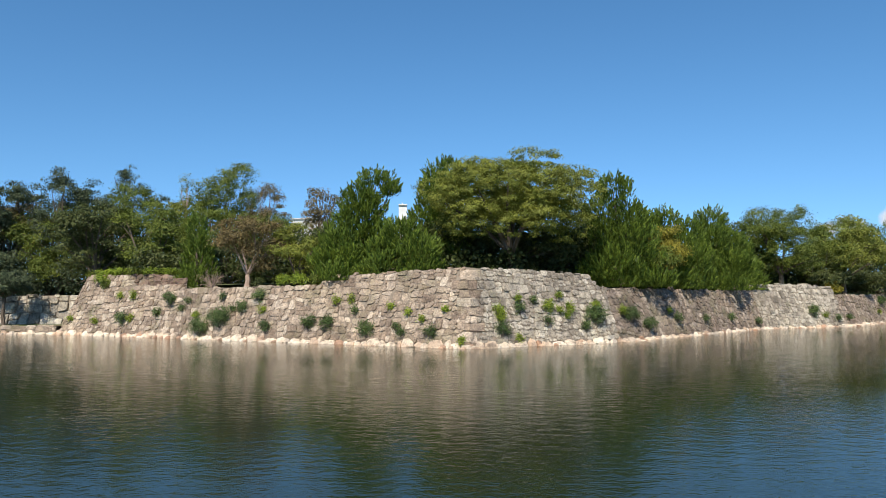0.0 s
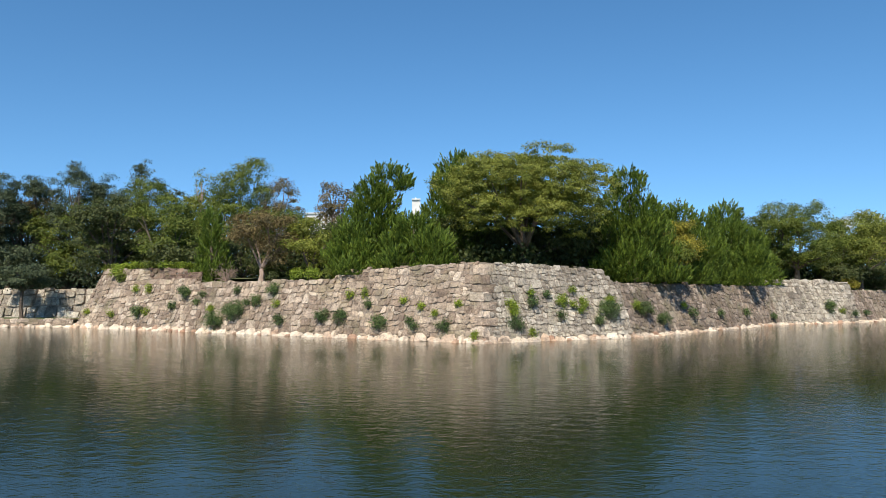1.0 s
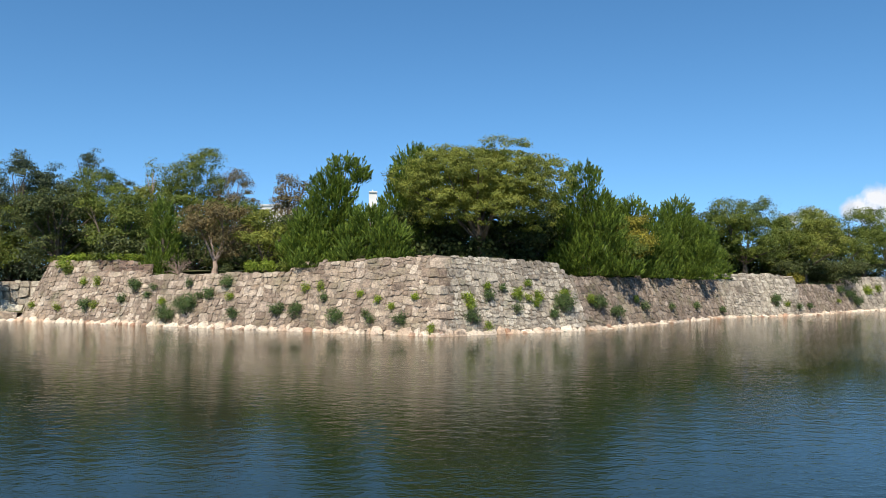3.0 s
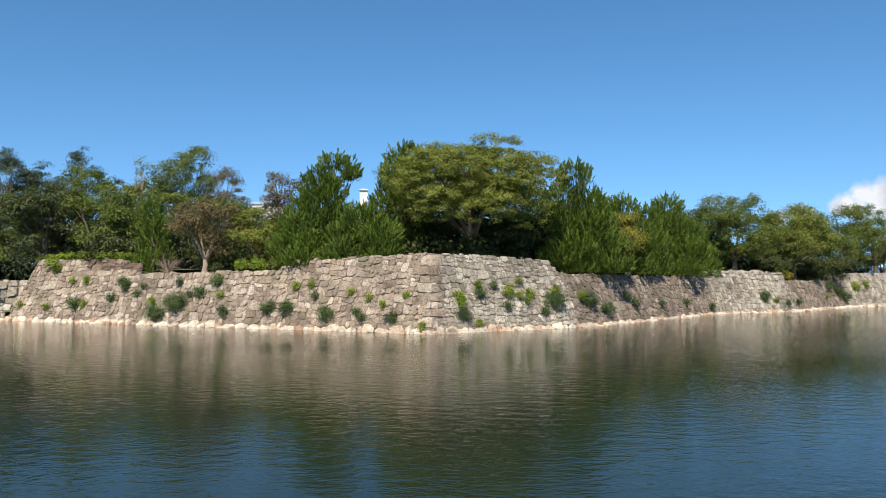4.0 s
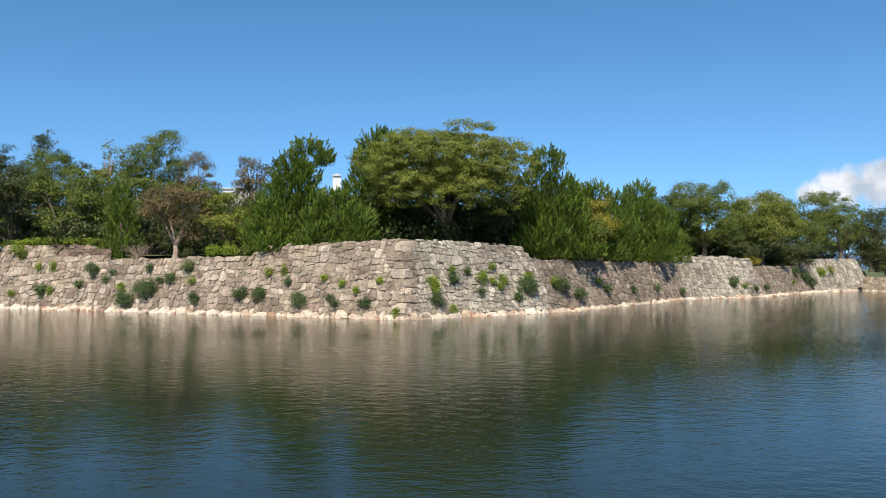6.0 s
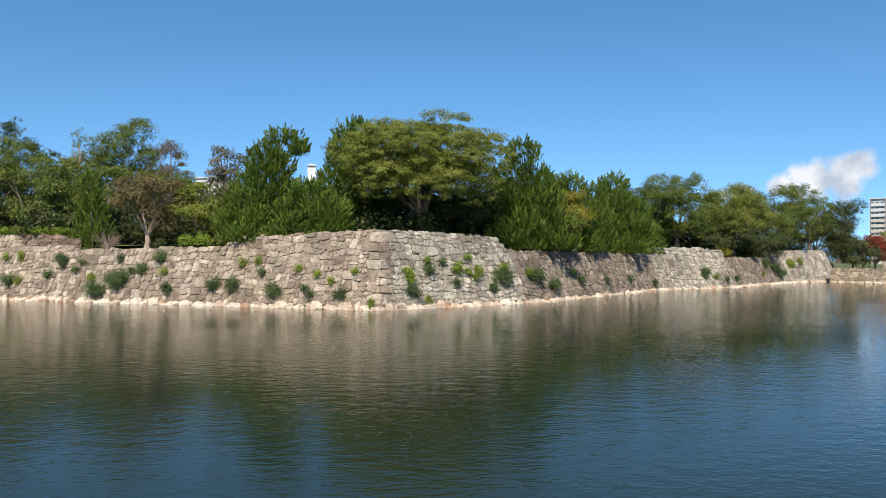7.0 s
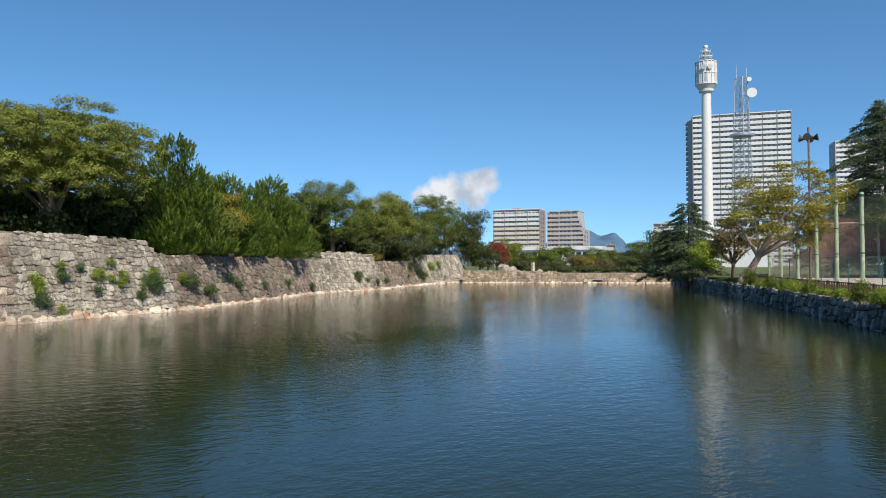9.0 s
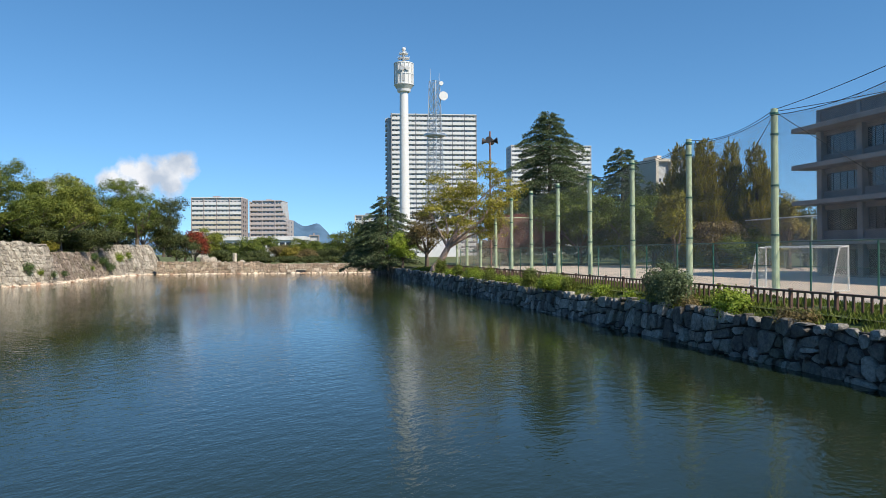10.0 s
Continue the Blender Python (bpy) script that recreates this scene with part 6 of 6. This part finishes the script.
def radio_tower():
    t = empty("radio_tower", spot(53.78, 380, BANK), "tall white round radio tower with a drum head", "tower")
    bm = bmesh.new()
    tube(bm, [(0, 0, -1), (0, 0, 40), (0, 0, 87)], [2.9, 2.55, 2.2], 32)
    part("shaft", bm, M_WHITE, t)
    bm = bmesh.new()
    tube(bm, [(0, 0, 85.8), (0, 0, 86.3), (0, 0, 87.6), (0, 0, 89.4), (0, 0, 89.5)], [2.3, 3.4, 3.6, 5.0, 4.9], 32)
    part("cone", bm, M_TILEW, t)
    bm = bmesh.new()
    tube(bm, [(0, 0, 89.4), (0, 0, 89.5), (0, 0, 100.9), (0, 0, 101.3)], [4.9, 5.0, 5.0, 4.6], 20)
    drum = part("drum", bm, M_TILEW, t)
    for z in (89.6, 95.0, 100.7):
        bm = bmesh.new()
        tube(bm, [(0, 0, z), (0, 0, z + 0.35)], [5.25, 5.25], 28)
        part("ring", bm, M_WHITE, drum)
    for k in range(16):
        a = 2 * math.pi * k / 16
        bm = bmesh.new()
        box(bm, (4.95, -0.18, 89.6), (5.22, 0.18, 100.9), Matrix.Rotation(a, 4, "Z"))
        part("rib", bm, M_WHITE, drum)
        if k % 3 == 0:
            bm = bmesh.new()
            box(bm, (4.9, 0.35, 91.0), (5.1, 1.5, 94.6), Matrix.Rotation(a, 4, "Z"))
            part("louvre", bm, M_SHADOWY, drum)
    bm = bmesh.new()
    tube(bm, [(0, 0, 101.2), (0, 0, 107.4)], [1.0, 0.8], 12)
    part("top_mast", bm, M_TILEW, t)
    for z, q in ((103.6, 3.1), (106.0, 2.4)):
        bm = bmesh.new()
        tube(bm, [(0, 0, z), (0, 0, z + 0.3)], [q, q], 20)
        platform = part("platform", bm, M_WHITE, t)
        for k in range(10):
            a = 2 * math.pi * k / 10
            bm = bmesh.new()
            tube(bm, [(q * math.cos(a), q * math.sin(a), z), (q * math.cos(a), q * math.sin(a), z + 1.2)], [0.09, 0.09], 4)
            part("railing_post", bm, M_WHITE, platform)
    bm = bmesh.new()
    bmesh.ops.create_uvsphere(bm, u_segments=14, v_segments=8, radius=1.1, matrix=Matrix.Translation((0, 0, 108.6)))
    part("radome", bm, M_TILEW, t)
    bm = bmesh.new()
    tube(bm, [(1.8, 0, 106), (1.8, 0, 110.3)], [0.12, 0.08], 5)
    part("whip", bm, M_WHITE, t)
    for a in (3.6, 4.1):
        bm = bmesh.new()
        c, d = Vector((5.6 * math.cos(a), 5.6 * math.sin(a), 97.5)), Vector((math.cos(a), math.sin(a), 0))
        tube(bm, [c - d * 0.6, c, c + d * 0.4], [0.4, 1.1, 1.2], 14)
        part("dish", bm, M_SHADOWY, t)
    return t


radio_tower()


def lattice_mast():
    m = empty("lattice_mast", spot(56.2, 345, BANK), "grey steel lattice mast with dishes and a ring platform", "mast")
    H, zb = 83.5, 19.0

    def half(z):
        return 3.4 - 1.6 * (z - zb) / (H - zb)
    for sx in (-1, 1):
        for sy in (-1, 1):
            bm = bmesh.new()
            tube(bm, [(sx * half(zb), sy * half(zb), zb), (sx * half(H), sy * half(H), H)], [0.3, 0.22], 5)
            part("leg", bm, M_STEEL, m)
    n = 17
    for k in range(n):
        z0, z1 = zb + (H - zb) * k / n, zb + (H - zb) * (k + 1) / n
        for side in range(4):
            r = Matrix.Rotation(side * math.pi / 2, 4, "Z")
            bm = bmesh.new()
            tube(bm, [r @ Vector((-half(z0), -half(z0), z0)), r @ Vector((half(z1), -half(z1), z1))], [0.13, 0.13], 4)
            tube(bm, [r @ Vector((half(z0), -half(z0), z0)), r @ Vector((-half(z1), -half(z1), z1))], [0.13, 0.13], 4)
            tube(bm, [r @ Vector((-half(z1), -half(z1), z1)), r @ Vector((half(z1), -half(z1), z1))], [0.13, 0.13], 4)
            part("brace", bm, M_STEEL, m)
    bm = bmesh.new()
    tube(bm, [(0, 0, 57), (0, 0, 57.5), (0, 0, 58.4)], [3.5, 5.2, 5.2], 20)
    part("ring_platform", bm, M_STEEL, m)
    side = Vector((math.cos(radians(56)), -math.sin(radians(56)), 0))
    for z, q, u in ((76.5, 2.1, 4.2), (82.5, 1.0, 3.2)):
        bm = bmesh.new()
        c, d = side * u + Vector((0, 0, z)), Vector((-0.75, -0.65, 0)).normalized()
        tube(bm, [c - d * 0.8, c, c + d * 0.7], [0.4, q, q * 1.02], 18)
        tube(bm, [side * 1.8 + Vector((0, 0, z)), c - d * 0.5], [0.2, 0.2], 5)
        part("dish", bm, M_WHITE, m, "white dish aerial")
    for x, z in ((-2, 90), (2.2, 87.5)):
        bm = bmesh.new()
        tube(bm, [side * x + Vector((0, 0, H)), side * x + Vector((0, 0, z))], [0.13, 0.07], 4)
        part("whip", bm, M_WHITE, m)
    return m


lattice_mast()

horn = empty("speaker_pole", spot(60.55, 95, BANK), "rusty brown pole with loudspeaker horns", "loudspeaker pole")
M_RUST = plain("rusty brown steel", (0.2, 0.11, 0.085), 0.7, 0, 0.4, 2)
bm = bmesh.new()
tube(bm, [(0, 0, -0.1), (0, 0, 17.9)], [0.14, 0.11], 10)
part("pole", bm, M_RUST, horn)
for a in (20, 110, 200, 290):
    d = Vector((math.cos(radians(a)), math.sin(radians(a)), 0))
    bm = bmesh.new()
    tube(bm, [d * 0.12 + Vector((0, 0, 16.6)), d * 0.5 + Vector((0, 0, 16.6)), d * 0.85 + Vector((0, 0, 16.65)), d * 1.0 + Vector((0, 0, 16.67))], [0.1, 0.15, 0.36, 0.44], 12)
    part("horn", bm, M_CABLE, horn, "dark grey loudspeaker horn")

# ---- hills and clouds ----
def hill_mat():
    m, nt, b = mat("distant wooded hills tinted for haze")
    # the bluish ramp puts the haze of distance into the hills' colour
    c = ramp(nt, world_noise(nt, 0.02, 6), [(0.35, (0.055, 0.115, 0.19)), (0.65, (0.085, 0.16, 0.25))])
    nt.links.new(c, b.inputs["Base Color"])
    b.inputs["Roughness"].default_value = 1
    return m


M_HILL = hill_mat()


def hills():
    v, fs = [], []
    n = 500
    for i in range(n + 1):
        az = 20 + 75 * i / n
        ridge = 0.020 + 0.024 * math.exp(-((az - 44.9) / 1.3) ** 2) + 0.019 * math.exp(-((az - 47.0) / 0.9) ** 2) + 0.010 * math.exp(-((az - 41) / 3) ** 2) + 0.0012 * noise.noise((az * 2.1, 0, 0)) - 0.008 * max(0, min(1, (az - 47.6) / 1.5))
        for d, h in ((3300, 0.0), (3450, 0.55), (3600, 1.0), (3900, 0.4)):
            v.append(spot(az, d, BANK - 2 + ridge * 3600 * h + 3 * noise.noise((az * 3, d, 1.0)) * (h > 0)))
    for i in range(n):
        for k in range(3):
            fs.append((4 * i + k, 4 * i + 4 + k, 4 * i + 5 + k, 4 * i + 1 + k))
    return tagged(raw("hills", v, fs, M_HILL, smooth=True), "wooded hills on the skyline, tinted blue for haze", "hills", kind="structure")


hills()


def cloud_mat():
    """White vapour: soft, broken edges by noise, thicker in the middle; it glows, its grey-blue shading painted by
    noise.
    """
    m, nt, b = mat("glowing cloud vapour")
    tc = nt.nodes.new("ShaderNodeTexCoord")
    n = nt.nodes.new("ShaderNodeTexNoise")
    n.inputs["Scale"].default_value, n.inputs["Detail"].default_value, n.inputs["Roughness"].default_value = 0.011, 7, 0.6
    nt.links.new(tc.outputs["Object"], n.inputs["Vector"])
    at = nt.nodes.new("ShaderNodeAttribute")
    at.attribute_name = "thick"
    s = nt.nodes.new("ShaderNodeMath")
    s.operation = "ADD"
    nt.links.new(n.outputs["Fac"], s.inputs[0])
    nt.links.new(at.outputs["Fac"], s.inputs[1])
    a = ramp(nt, s.outputs[0], [(0.58, (0, 0, 0)), (1.08, (1, 1, 1))])
    em, tr, ms = nt.nodes.new("ShaderNodeEmission"), nt.nodes.new("ShaderNodeBsdfTransparent"), nt.nodes.new("ShaderNodeMixShader")
    shade = ramp(nt, noise_tex(nt, 0.006, 4, 0.5), [(0.36, (0.50, 0.58, 0.70)), (0.6, (0.88, 0.9, 0.94))])
    nt.links.new(shade, em.inputs[0])
    em.inputs[1].default_value = 0.84
    nt.links.new(a, ms.inputs[0])
    nt.links.new(tr.outputs[0], ms.inputs[1])
    nt.links.new(em.outputs[0], ms.inputs[2])
    nt.links.new(ms.outputs[0], nt.nodes["Material Output"].inputs[0])
    return m


M_CLOUD = cloud_mat()


def cloud(puffs, az0, az1, el0, el1, d):
    """A distant cloud sheet whose thickness is gathered from round puffs (bearing, slope, radius in degrees)."""
    nx, nz = 70, 40
    v, th = [], []
    for j in range(nz + 1):
        for i in range(nx + 1):
            az, el = az0 + (az1 - az0) * i / nx, el0 + (el1 - el0) * j / nz
            v.append(spot(az, d, EYE + d * el))
            best = -0.5
            for pa, pe, pr in puffs:
                best = max(best, 0.75 * (1 - math.hypot(az - pa, math.degrees(el - pe)) / pr))
            th.append(max(best, -0.5))
    fs = [(j * (nx + 1) + i, j * (nx + 1) + i + 1, (j + 1) * (nx + 1) + i + 1, (j + 1) * (nx + 1) + i) for j in range(nz) for i in range(nx)]
    ob = raw("cloud", v, fs, M_CLOUD)
    at = ob.data.attributes.new("thick", "FLOAT", "POINT")
    at.data.foreach_set("value", th)
    ob.visible_shadow = False
    return tagged(ob, "white cumulus cloud low in the sky", "cloud", kind="structure")


cloud([(31.9, 0.092, 0.9), (32.3, 0.098, 1.0), (35.1, 0.098, 1.4), (33.4, 0.104, 1.3), (34.5, 0.104, 1.4), (35.8, 0.106, 1.5), (36.8, 0.112, 1.5), (37.3, 0.119, 1.1), (36.0, 0.092, 1.7), (34.6, 0.092, 1.5), (33.0, 0.090, 1.2), (37.5, 0.107, 1.0)], 29, 41, 0.045, 0.15, 3900)
cloud([(29.2, 0.088, 0.8), (30.0, 0.084, 0.7), (28.3, 0.083, 0.6)], 26, 32, 0.05, 0.11, 3950)
